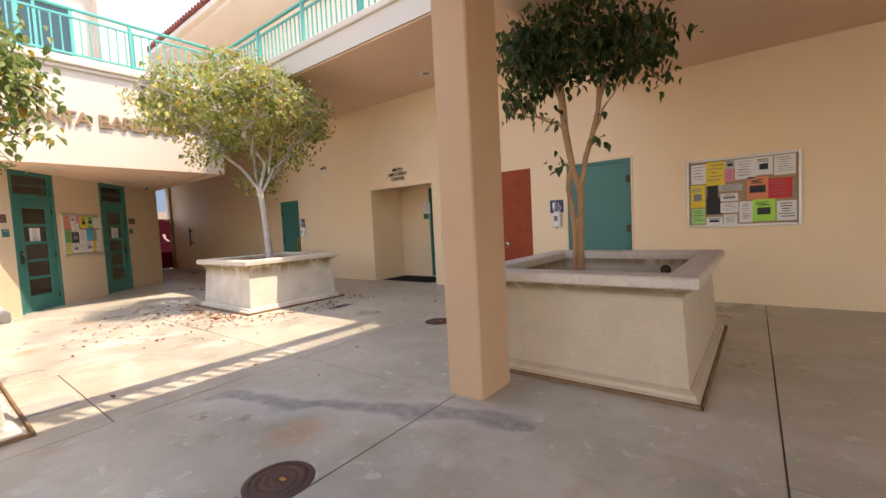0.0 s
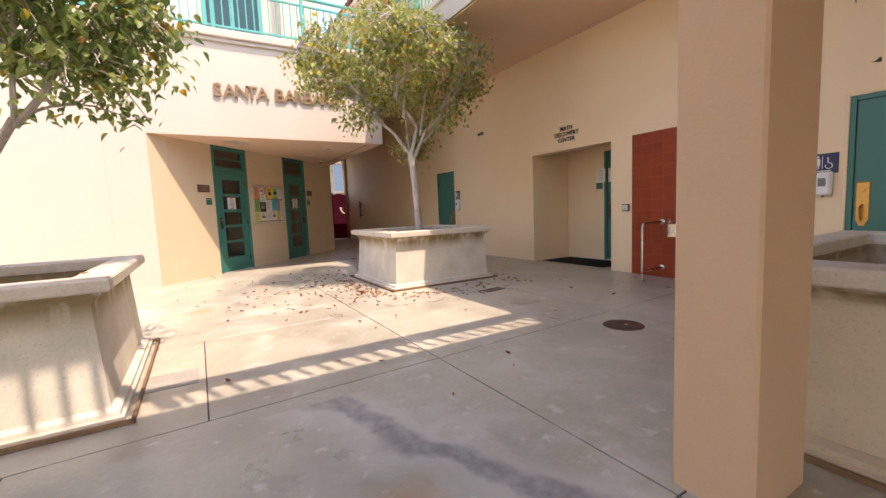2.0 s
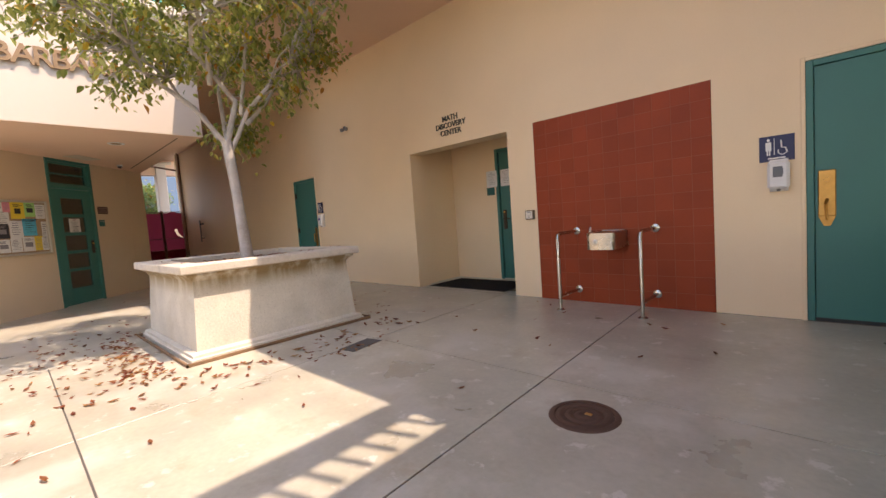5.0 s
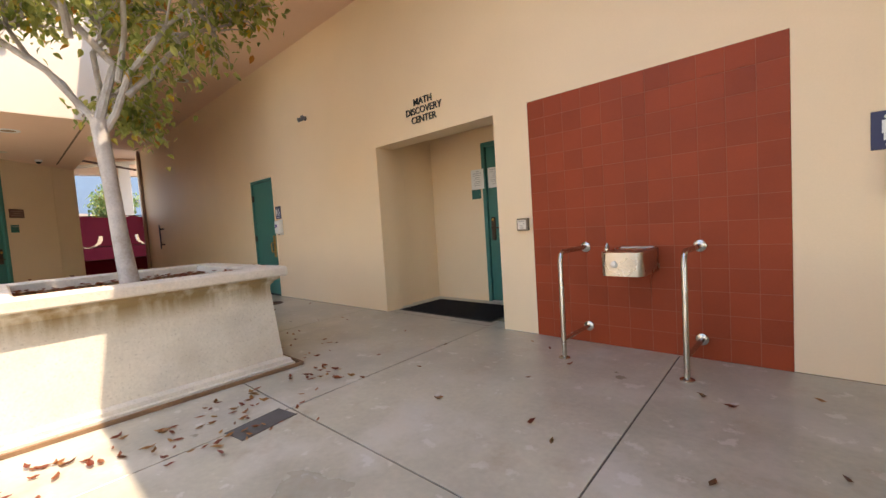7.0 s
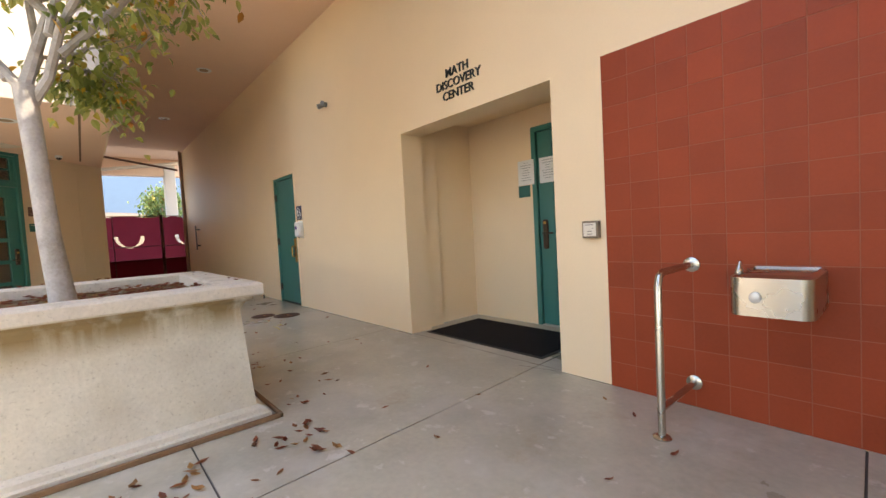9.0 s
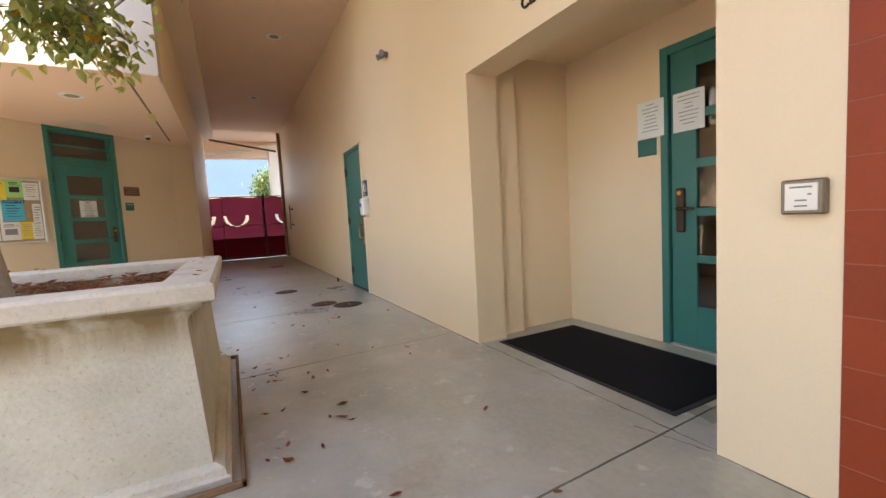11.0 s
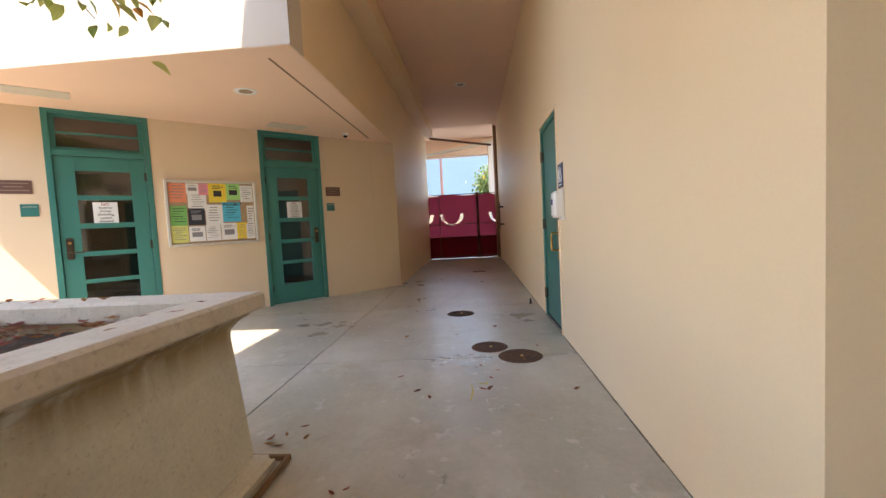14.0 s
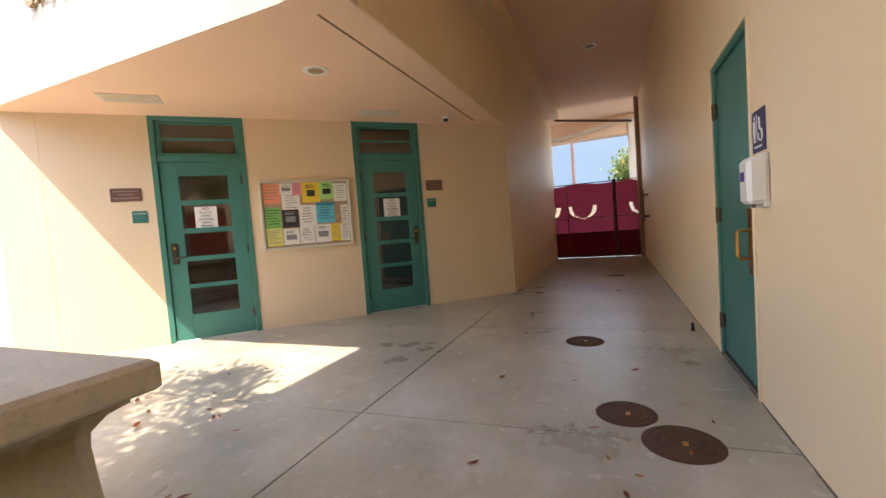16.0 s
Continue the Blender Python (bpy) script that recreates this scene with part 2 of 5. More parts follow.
def floor_material():
    """Worn grey-beige concrete: trowel mottling, pale blotches, a meandering dark water stain, rust marks."""
    m = material("worn_concrete", (0.43, 0.40, 0.315), 0.31, vary=0.20, scale=1.3, grain=30, bump=0.18, depth=0.003, rand=0.05,
                 tint=(0.55, 0.50, 0.43), tint_amount=0.55, tint_scale=2.0, spec=0.7)
    n, l = m.node_tree.nodes, m.node_tree.links
    b = n["Principled BSDF"]
    colour = b.inputs["Base Color"].links[0].from_socket
    geo = n.new("ShaderNodeNewGeometry")
    wob = n.new("ShaderNodeTexNoise")
    wob.inputs["Scale"].default_value, wob.inputs["Detail"].default_value = 1.5, 7
    l.new(geo.outputs["Position"], wob.inputs["Vector"])
    sep = n.new("ShaderNodeSeparateXYZ")
    l.new(geo.outputs["Position"], sep.inputs[0])

    def op(kind, a, c, d=None):
        k = n.new("ShaderNodeMath")
        k.operation = kind
        for i, v in enumerate((a, c, d)):
            if v is None:
                continue
            if isinstance(v, (int, float)):
                k.inputs[i].default_value = v
            else:
                l.new(v, k.inputs[i])
        return k.outputs[0]

    def blend(fac, a, rgb):
        k = n.new("ShaderNodeMix")
        k.data_type = "RGBA"
        l.new(fac, k.inputs["Factor"])
        l.new(a, k.inputs["A"])
        k.inputs["B"].default_value = (*rgb, 1)
        return k.outputs["Result"]

    def blotch(size, lo, hi, amount, rgb, shift, under):
        t = n.new("ShaderNodeTexNoise")
        t.inputs["Scale"].default_value, t.inputs["Detail"].default_value, t.inputs["Roughness"].default_value = size, 9, 0.62
        mv = n.new("ShaderNodeVectorMath")
        l.new(geo.outputs["Position"], mv.inputs[0])
        mv.inputs[1].default_value = (shift, shift * 0.7, 0)
        l.new(mv.outputs[0], t.inputs["Vector"])
        r = n.new("ShaderNodeMapRange")
        l.new(t.outputs["Fac"], r.inputs["Value"])
        r.inputs["From Min"].default_value, r.inputs["From Max"].default_value, r.inputs["To Max"].default_value = lo, hi, amount
        return blend(r.outputs[0], under, rgb), r.outputs[0]

    colour, pale = blotch(1.9, 0.50, 0.62, 0.6, (0.57, 0.535, 0.465), 3.0, colour)
    colour, worn = blotch(0.75, 0.45, 0.66, 0.6, (0.25, 0.235, 0.195), 9.0, colour)
    colour, speck = blotch(7.0, 0.60, 0.65, 0.65, (0.60, 0.57, 0.52), 17.0, colour)
    colour, brown = blotch(2.6, 0.58, 0.70, 0.4, (0.30, 0.20, 0.11), 31.0, colour)
    rough = b.inputs["Roughness"].links[0].from_socket
    l.new(op("MULTIPLY_ADD", worn, -0.05, op("MULTIPLY_ADD", pale, 0.15, rough)), b.inputs["Roughness"])

    # the stain runs along a wavering line from the column towards the south-west
    wave = op("MULTIPLY_ADD", wob.outputs["Fac"], 0.8, -0.4)
    line = op("MULTIPLY_ADD", sep.outputs["X"], STAIN[0], STAIN[1])
    off = op("ABSOLUTE", op("ADD", op("SUBTRACT", sep.outputs["Y"], line), wave), 0)
    inside = op("MULTIPLY", op("LESS_THAN", sep.outputs["X"], -1.15), op("GREATER_THAN", sep.outputs["X"], -3.55))

    def band(lo, hi):
        r = n.new("ShaderNodeMapRange")
        r.interpolation_type = "SMOOTHSTEP"
        l.new(off, r.inputs["Value"])
        r.inputs["From Min"].default_value, r.inputs["From Max"].default_value = lo, hi
        r.inputs["To Min"].default_value, r.inputs["To Max"].default_value = 1, 0
        return r.outputs[0]

    fine = n.new("ShaderNodeTexNoise")
    fine.inputs["Scale"].default_value, fine.inputs["Detail"].default_value = 14, 6
    l.new(geo.outputs["Position"], fine.inputs["Vector"])
    colour = blend(op("MULTIPLY", op("MULTIPLY", band(0.10, 0.32), inside), 0.5), colour, (0.55, 0.53, 0.49))
    dark = op("MULTIPLY", op("MULTIPLY", band(0.05, 0.13), inside), op("MULTIPLY", fine.outputs["Fac"], 1.5))
    colour = blend(op("MULTIPLY", dark, 0.8), colour, (0.16, 0.158, 0.16))
    for x, y, r in ((-7.03, 0.82, 0.28), (-2.42, 1.49, 0.22), (-8.6, 1.7, 0.2)):
        d = n.new("ShaderNodeVectorMath")
        d.operation = "DISTANCE"
        l.new(geo.outputs["Position"], d.inputs[0])
        d.inputs[1].default_value = (x, y, 0)
        k = n.new("ShaderNodeMapRange")
        l.new(op("MULTIPLY_ADD", wob.outputs["Fac"], 0.6, op("ADD", d.outputs["Value"], -0.3)), k.inputs["Value"])
        k.inputs["From Min"].default_value, k.inputs["From Max"].default_value = r * 0.2, r
        k.inputs["To Min"].default_value, k.inputs["To Max"].default_value = 0.5, 0
        colour = blend(k.outputs[0], colour, (0.42, 0.20, 0.07))
    l.new(colour, b.inputs["Base Color"])
    return m


STAIN = (0.41, 2.90)
CONCRETE = floor_material()
JOINT = material("dark_joint_filler", (0.10, 0.09, 0.08), 0.9)
GRIME = material("grey_brown_grime", (0.19, 0.16, 0.12), 0.95, vary=0.4, scale=4)
ASPHALT = material("pale_asphalt", (0.12, 0.11, 0.10), 0.9, vary=0.2, scale=2, grain=40)
PAPERS = {}


def paper(rgb):
    key = tuple(rgb)
    if key not in PAPERS:
        PAPERS[key] = material("paper", rgb, 0.8, vary=0.03, scale=5, bump=0)
    return PAPERS[key]


# ---- mesh building ----
class Shape:
    """Collects vertices and faces for one mesh."""

    def __init__(self):
        self.v, self.f = [], []

    def add(self, verts, faces):
        o = len(self.v)
        self.v += [tuple(p) for p in verts]
        self.f += [tuple(i + o for i in q) for q in faces]
        return self

    def box(self, x0, y0, z0, x1, y1, z1, c=0.0):
        """A box, its edges chamfered by c."""
        lo, hi = Vector((x0, y0, z0)), Vector((x1, y1, z1))
        if c <= 0:
            p = [(x, y, z) for x in (x0, x1) for y in (y0, y1) for z in (z0, z1)]
            return self.add(p, [(0, 1, 3, 2), (4, 6, 7, 5), (0, 4, 5, 1), (2, 3, 7, 6), (0, 2, 6, 4), (1, 5, 7, 3)])
        p, at = [], {}
        for sx in (0, 1):
            for sy in (0, 1):
                for sz in (0, 1):
                    for a in range(3):
                        q = []
                        for k, s in enumerate((sx, sy, sz)):
                            e = hi[k] if s else lo[k]
                            if k != a:
                                e += -c if s else c
                            q.append(e)
                        at[sx, sy, sz, a] = len(p)
                        p.append(q)
        f = []
        for a in range(3):
            b1, b2 = (a + 1) % 3, (a + 2) % 3
            for s in (0, 1):
                ring = []
                for u, w in ((0, 0), (1, 0), (1, 1), (0, 1)):
                    k = [0, 0, 0]
                    k[a], k[b1], k[b2] = s, u, w
                    ring.append(at[(*k, a)])
                f.append(ring if s else ring[::-1])
        for a in range(3):
            b1, b2 = (a + 1) % 3, (a + 2) % 3
            for u in (0, 1):
                for w in (0, 1):
                    k0, k1 = [0, 0, 0], [0, 0, 0]
                    k0[b1], k0[b2], k1[b1], k1[b2] = u, w, u, w
                    k1[a] = 1
                    q = [at[(*k0, b1)], at[(*k1, b1)], at[(*k1, b2)], at[(*k0, b2)]]
                    f.append(q if (u == w) else q[::-1])
        for sx in (0, 1):
            for sy in (0, 1):
                for sz in (0, 1):
                    q = [at[sx, sy, sz, 0], at[sx, sy, sz, 1], at[sx, sy, sz, 2]]
                    f.append(q if (sx + sy + sz) % 2 else q[::-1])
        return self.add(p, f)

    def tube(self, points, radii, seg=10, caps=True):
        """A tube along a line of points, with a radius at each."""
        pts = [Vector(p) for p in points]
        verts, faces = [], []
        side = None
        for i, p in enumerate(pts):
            d = (pts[min(i + 1, len(pts) - 1)] - pts[max(i - 1, 0)]).normalized()
            if side is None:
                side = d.orthogonal().normalized()
            side = (side - d * side.dot(d)).normalized()
            other = d.cross(side)
            for k in range(seg):
                a = 2 * math.pi * k / seg
                verts.append(p + (side * math.cos(a) + other * math.sin(a)) * radii[i])
        for i in range(len(pts) - 1):
            for k in range(seg):
                k2 = (k + 1) % seg
                faces.append((i * seg + k, i * seg + k2, (i + 1) * seg + k2, (i + 1) * seg + k))
        if caps:
            faces.append(tuple(range(seg))[::-1])
            faces.append(tuple((len(pts) - 1) * seg + k for k in range(seg)))
        return self.add(verts, faces)

    def lathe(self, profile, seg=32, centre=(0, 0, 0)):
        """A turned shape about z from (radius, height) pairs, closed at both ends."""
        verts, faces = [], []
        for r, z in profile:
            for k in range(seg):
                a = 2 * math.pi * k / seg
                verts.append((centre[0] + r * math.cos(a), centre[1] + r * math.sin(a), centre[2] + z))
        for i in range(len(profile) - 1):
            for k in range(seg):
                k2 = (k + 1) % seg
                faces.append((i * seg + k, i * seg + k2, (i + 1) * seg + k2, (i + 1) * seg + k))
        faces.append(tuple(range(seg))[::-1])
        faces.append(tuple((len(profile) - 1) * seg + k for k in range(seg)))
        return self.add(verts, faces)

    def square_sweep(self, profile, close=True):
        """A mitred square ring from (half width, height) pairs, run as a loop."""
        verts, faces = [], []
        for h, z in profile:
            verts += [(-h, -h, z), (h, -h, z), (h, h, z), (-h, h, z)]
        count = len(profile)
        for i in range(count if close else count - 1):
            j = (i + 1) % count
            for k in range(4):
                k2 = (k + 1) % 4
                faces.append((i * 4 + k, i * 4 + k2, j * 4 + k2, j * 4 + k))
        return self.add(verts, faces)

    def prism(self, outline, z0, z1):
        """An upright prism over an outline of (x, y), counter-clockwise."""
        k = len(outline)
        verts = [(x, y, z0) for x, y in outline] + [(x, y, z1) for x, y in outline]
        faces = [tuple(range(k))[::-1], tuple(range(k, 2 * k))]
        faces += [(i, (i + 1) % k, (i + 1) % k + k, i + k) for i in range(k)]
        return self.add(verts, faces)

    def mesh(self, name, mat, smooth=False):
        me = bpy.data.meshes.new(name)
        me.from_pydata(self.v, [], self.f)
        me.materials.append(mat)
        if smooth:
            me.shade_smooth()
            me.set_sharp_from_angle(angle=radians(38))
        me.update()
        return me


def part(name, shape, mat, parent=None, label="", smooth=False, at=None):
    """One mesh object, under a thing or a part, in its parent's coordinates."""
    ob = new(name, shape.mesh(name, mat, smooth))
    ob.parent = parent
    if at is not None:
        ob.matrix_local = at
    return tagged(ob, label)


def thing(name, m, label, category, group="", kind=""):
    ob = new(name)
    ob.empty_display_size = 0.1
    ob.matrix_world = m
    return tagged(ob, label, category, group, kind)


def structure(name, shape, mat, label="", category="", smooth=False):
    return tagged(part(name, shape, mat, None, label, smooth), category=category, kind="structure")


def text_shape(words, size, depth=0.0, align="CENTER", spacing=1.0, bold=0.0):
    """Lettering in the built-in font as a shape: x to the right, z up, thickness towards -y."""
    cu = bpy.data.curves.new("lettering", "FONT")
    cu.body, cu.size, cu.align_x, cu.align_y = words, size, align, "CENTER"
    cu.extrude, cu.space_character, cu.offset = depth, spacing, bold
    cu.resolution_u = 3
    ob = new("lettering", cu)
    me = bpy.data.meshes.new_from_object(ob.evaluated_get(bpy.context.evaluated_depsgraph_get()))
    s = Shape()
    s.add([(v.co.x, -v.co.z, v.co.y) for v in me.vertices], [tuple(p.vertices) for p in me.polygons])
    bpy.data.objects.remove(ob)
    bpy.data.curves.remove(cu)
    bpy.data.meshes.remove(me)
    return s


NW = 6.925            # face of the north wall
WX = -9.87           # face of the west wall
CY = 4.65            # corridor's south wall
DIAG = (WX, 0.25)    # where the slanting wall leaves the west wall
CEIL = 4.14
north = lambda x, z=0.0, out=0.0: pose(x, NW - out, z)
west = lambda y, z=0.0, out=0.0: pose(WX + out, y, z, 0, 0, 90)
R2 = math.sqrt(0.5)
slant = lambda s, z=0.0, out=0.0: pose(DIAG[0] - s * R2 + out * R2, DIAG[1] + s * R2 + out * R2, z, 0, 0, 135)

# ---- the large structure ----
ground = Shape().box(-400, -300, -0.3, 120, 300, -0.007)
structure("ground", ground, JOINT, "dusty ground sheet under and beyond the courtyard", "ground")

# north wall with its openings: door, alcove, door
s = Shape()
for x0, x1, z0, z1 in ((-20.3, -11.41, 0, CEIL), (-11.41, -10.485, 2.185, CEIL), (-10.485, -7.465, 0, CEIL), (-7.465, -5.583, 2.18, CEIL),
                       (-5.583, -2.635, 0, CEIL), (-2.635, -1.625, 2.175, CEIL), (-1.625, 6.0, 0, CEIL)):
    s.box(x0, NW, z0 - 0.05 if z0 == 0 else z0, x1, NW + 0.28, z1)
structure("wall_north", s, STUCCO, "long cream stucco wall with doors and an alcove", "wall")
# alcove
s = Shape().box(-7.80, NW + 0.28, -0.05, -7.60, 8.10, 2.5).box(-7.60, NW + 0.28, 0, -7.53, 7.46, 2.5, 0.01)
structure("wall_alcove_west", s, STUCCO, "cream stucco side wall of the alcove with a shallow pilaster", "wall")
s = Shape().box(-7.80, 8.10, -0.05, -6.635, 8.30, 2.5).box(-6.635, 8.10, 2.205, -5.675, 8.30, 2.5).box(-5.675, 8.10, -0.05, -5.38, 8.30, 2.5)
structure("wall_alcove_north", s, STUCCO, "cream stucco back wall of the alcove with a door", "wall")
structure("wall_alcove_east", Shape().box(-5.583, NW + 0.28, -0.05, -5.38, 8.10, 2.5), STUCCO, "cream stucco side wall of the alcove", "wall")
structure("ceiling_alcove", Shape().box(-7.60, NW + 0.28, 2.42, -5.583, 8.10, 2.5), STUCCO, "cream plaster alcove ceiling", "ceiling")

# west wall, its fascia over the slanting wall, and the corridor's south wall
s = Shape()
s.box(WX - 0.28, -24, -0.05, WX, -0.353, 4.42).box(WX - 0.28, -0.347, -0.05, WX, DIAG[1], 4.42).box(WX - 0.27, -0.4, 0, WX - 0.006, -0.3, 4.4)
s.box(WX - 0.28, DIAG[1], 2.70, WX, CY, 4.42)
structure("wall_west", s, STUCCO_SUN, "sunlit pale stucco wall and fascia", "wall")
s = Shape()
s.box(-20.0, CY - 0.28, -0.05, -14.27, CY, 4.42)
s.box(-14.27, CY - 0.28, 2.70, WX - 0.28, CY, 4.42)
structure("wall_corridor", s, STUCCO, "cream stucco wall of the covered passage", "wall")
s = Shape().box(-19.4, CY, 3.84, WX - 0.02, CY + 0.3, CEIL)
structure("beam_corridor", s, STUCCO, "plastered beam under the passage ceiling", "beam")
s = Shape().prism([(WX - 0.01, CY - 0.01), (-14.26, CY - 0.01), (WX - 0.01, DIAG[1] + 0.01)], 2.695, 2.8)
structure("ceiling_soffit", s, SOFFIT, "tan plaster soffit over two doors", "ceiling")
part("soffit_reveal", Shape().add([(-10.1, 4.335, 2.694), (-13.6, 4.335, 2.694), (-13.6, 4.36, 2.694), (-10.1, 4.36, 2.694)], [(3, 2, 1, 0)]), WOOD_STRIP,
     bpy.data.objects["ceiling_soffit"], "thin dark reveal strip")

# slanting wall with two doors; x along it, y into it
LEN = 6.22
D1, D2 = (1.405, 2.41), (3.765, 4.735)
sl = thing("wall_slanting", slant(0), "slanting cream stucco wall with two glazed doors", "wall", kind="structure")
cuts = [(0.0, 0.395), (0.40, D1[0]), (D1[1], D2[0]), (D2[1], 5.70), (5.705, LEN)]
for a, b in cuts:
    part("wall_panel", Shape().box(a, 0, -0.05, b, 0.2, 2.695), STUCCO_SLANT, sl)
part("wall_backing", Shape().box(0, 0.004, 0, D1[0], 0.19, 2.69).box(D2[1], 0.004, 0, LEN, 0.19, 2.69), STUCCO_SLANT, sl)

# ceilings and decks
s = Shape().box(-19.5, CY, CEIL, -1.5, NW + 0.28, 4.6).box(WX + 0.0, 4.62, CEIL, -1.5, CY, 4.6)
structure("ceiling_gallery", s, SOFFIT, "tan plaster ceiling under the upper gallery", "ceiling")
s = Shape().box(WX, 4.58, CEIL + 0.02, -1.96, 4.62, 4.5).box(WX, 4.54, 4.5, -1.96, 4.9, 4.615, 0.015)
structure("trim_north", s, STUCCO_SUN, "pale slab edge of the upper gallery", "slab edge")
s = Shape().box(WX - 6, -10, 4.42, WX, CY, 4.6)
structure("deck_west", s, STUCCO_SUN, "upper terrace deck", "deck")
s = Shape().box(WX, -10, 4.40, WX + 0.05, 4.58, 4.47, 0.012).box(WX - 0.1, -10, 4.47, WX + 0.10, 4.54, 4.62, 0.02)
structure("trim_west", s, STUCCO_SUN, "moulded pale cap along the terrace edge", "cornice")
s = Shape().box(-1.95, -10, 3.32, 6.0, NW, 4.6)
structure("ceiling_east", s, SOFFIT, "tan plaster ceiling of the east gallery", "ceiling")

# unseen walls added behind and beside the walk; the east one blocks skylight
structure("wall_east_added", Shape().box(6.0, 2.0, -0.05, 6.3, 7.3, 4.6), STUCCO, "plain cream wall added out of view", "wall")
structure("wall_south_added", Shape().box(-16, -24.3, -0.05, 6.3, -24, 4.6), STUCCO_SUN, "plain cream wall added out of view", "wall")

# room shell added behind the slanting wall, its unlit look put into the plaster
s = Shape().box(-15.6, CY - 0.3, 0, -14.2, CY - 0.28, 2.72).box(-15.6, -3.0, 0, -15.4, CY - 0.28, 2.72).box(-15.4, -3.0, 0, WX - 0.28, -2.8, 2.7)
structure("wall_room", s, INTERIOR, "darkened plaster walls added behind the doors", "wall")
# closed dark box added behind the alcove door's panes
structure("wall_room_north", Shape().box(-7.0, 9.4, 0, -5.2, 9.5, 2.4).box(-7.0, 8.30, 0, -6.9, 9.4, 2.4).box(-5.3, 8.30, 0, -5.2, 9.4, 2.4).box(-7.0, 8.30, 2.4, -5.2, 9.5, 2.45), INTERIOR, "darkened plaster walls added behind the alcove door", "wall")
structure("ceiling_room", Shape().prism([(WX - 0.3, 0.0), (-14.2, CY - 0.3), (-15.5, CY - 0.3), (-15.5, -2.9), (WX - 0.3, -2.9)], 2.70, 2.74), INTERIOR, "darkened ceiling of the added room", "ceiling")

# stair stringer and slab beyond the end of the passage
st = Shape()
st.add([(x, y, z) for x in (-22.7, -22.3) for y, z in ((3.5, 3.68), (7.6, 3.72), (7.6, 4.5), (3.5, 4.5))], [(0, 3, 2, 1), (4, 5, 6, 7), (0, 1, 5, 4), (1, 2, 6, 5), (2, 3, 7, 6), (3, 0, 4, 7)])
structure("beam_stair", st, SOFFIT, "sloping plastered stair stringer beyond the passage", "beam")
lip = Shape().add([(x, y, z) for x in (-22.24, -22.12) for y, z in ((4.3, 3.70), (7.3, 4.14), (7.3, 4.26), (4.3, 3.78))], [(0, 3, 2, 1), (4, 5, 6, 7), (0, 1, 5, 4), (1, 2, 6, 5), (2, 3, 7, 6), (3, 0, 4, 7)])
part("stringer_lip", lip, STUCCO_SUN, bpy.data.objects["beam_stair"], "pale sloping lip of the stringer")
structure("ceiling_passage_end", Shape().box(-22.7, 3.5, 4.32, -19.5, 7.6, 4.6), SOFFIT, "tan soffit at the end of the passage", "ceiling")


# upper storeys
s = Shape().box(-16, -10, 4.6, -11.6, 3.0, 9.0).box(-16, 2.9, 4.6, -11.2, 3.75, 7.6).box(-16, 2.75, 7.6, -11.05, 3.9, 7.85, 0.03)
structure("wall_upper_west", s, STUCCO_SUN, "sunlit upper storey beside the terrace", "building")
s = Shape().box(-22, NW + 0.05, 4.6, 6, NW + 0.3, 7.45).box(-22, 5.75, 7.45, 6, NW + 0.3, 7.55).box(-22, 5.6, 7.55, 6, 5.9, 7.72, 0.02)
structure("wall_upper_north", s, PLASTER_LIFTED, "pale upper storey with deep eaves", "building")
roof = structure("roof_north", Shape().add([(-22, 5.6, 7.73), (6, 5.6, 7.73), (6, 9.5, 9.4), (-22, 9.5, 9.4)], [(0, 1, 2, 3)]), ROOF_TILE, "red clay tile roof", "roof")
tile_mesh = Shape().tube([(0, 0, 0), (0, 0.42, 0.18)], [0.075, 0.07], 8).mesh("roof_tile", ROOF_TILE, True)
for k in range(130):
    ob = new("roof_tile", tile_mesh)
    ob.parent, ob.matrix_local = roof, pose(-21.9 + k * 0.2, 5.53, 7.76)


def railing(name, m, length, wide_top=False, spacing=0.135):
    """A painted steel guard rail along x: posts, two top rails, a bottom rail and balusters."""
    r = thing(name, m, "turquoise painted steel guard railing", "railing", "gallery railings")
    top = 0.86
    if wide_top:
        part("top_rail", Shape().box(0, -0.11, 0.66, length, 0.11, 0.72, 0.01), RAILING, r)
    else:
        part("top_rail", Shape().box(0, -0.035, top, length, 0.035, top + 0.05, 0.01), RAILING, r)
        part("upper_rail", Shape().box(0, -0.02, top - 0.14, length, 0.02, top - 0.1, 0.006), RAILING, r)
    high = 0.66 if wide_top else top - 0.14
    if not wide_top:
        part("bottom_rail", Shape().box(0, -0.02, 0.06, length, 0.02, 0.10, 0.006), RAILING, r)
    k, posts = 0, max(2, round(length / 1.55))
    post = Shape().box(-0.03, -0.03, 0, 0.03, 0.03, 0.66 if wide_top else top, 0.005).mesh("post", RAILING)
    for i in range(posts + 1):
        o = new("post", post)
        o.parent, o.matrix_local = r, pose(length * i / posts, 0, 0)
    e = 0.017 if wide_top else 0.011
    bal = Shape().box(-e, -e, 0.0 if wide_top else 0.10, e, e, high).mesh("baluster", RAILING)
    for i in range(int(length / spacing)):
        o = new("baluster", bal)
        o.parent, o.matrix_local = r, pose(spacing * (i + 0.5), 0, 0)
    return r


railing("railing_west", pose(WX - 0.02, -9.8, 4.62, 0, 0, 90), 14.45)
railing("railing_north", pose(WX - 0.02, 4.82, 4.615), 7.9)
# unseen railing; its broad top board is made up to cast the dark floor band
railing("railing_east", pose(-1.99, -9.8, 4.6, 0, 0, 90), 14.45, True, 0.15)

# column
col = Shape().box(-1.935, 2.495, -0.02, -1.637, 2.925, 3.35, 0.012)
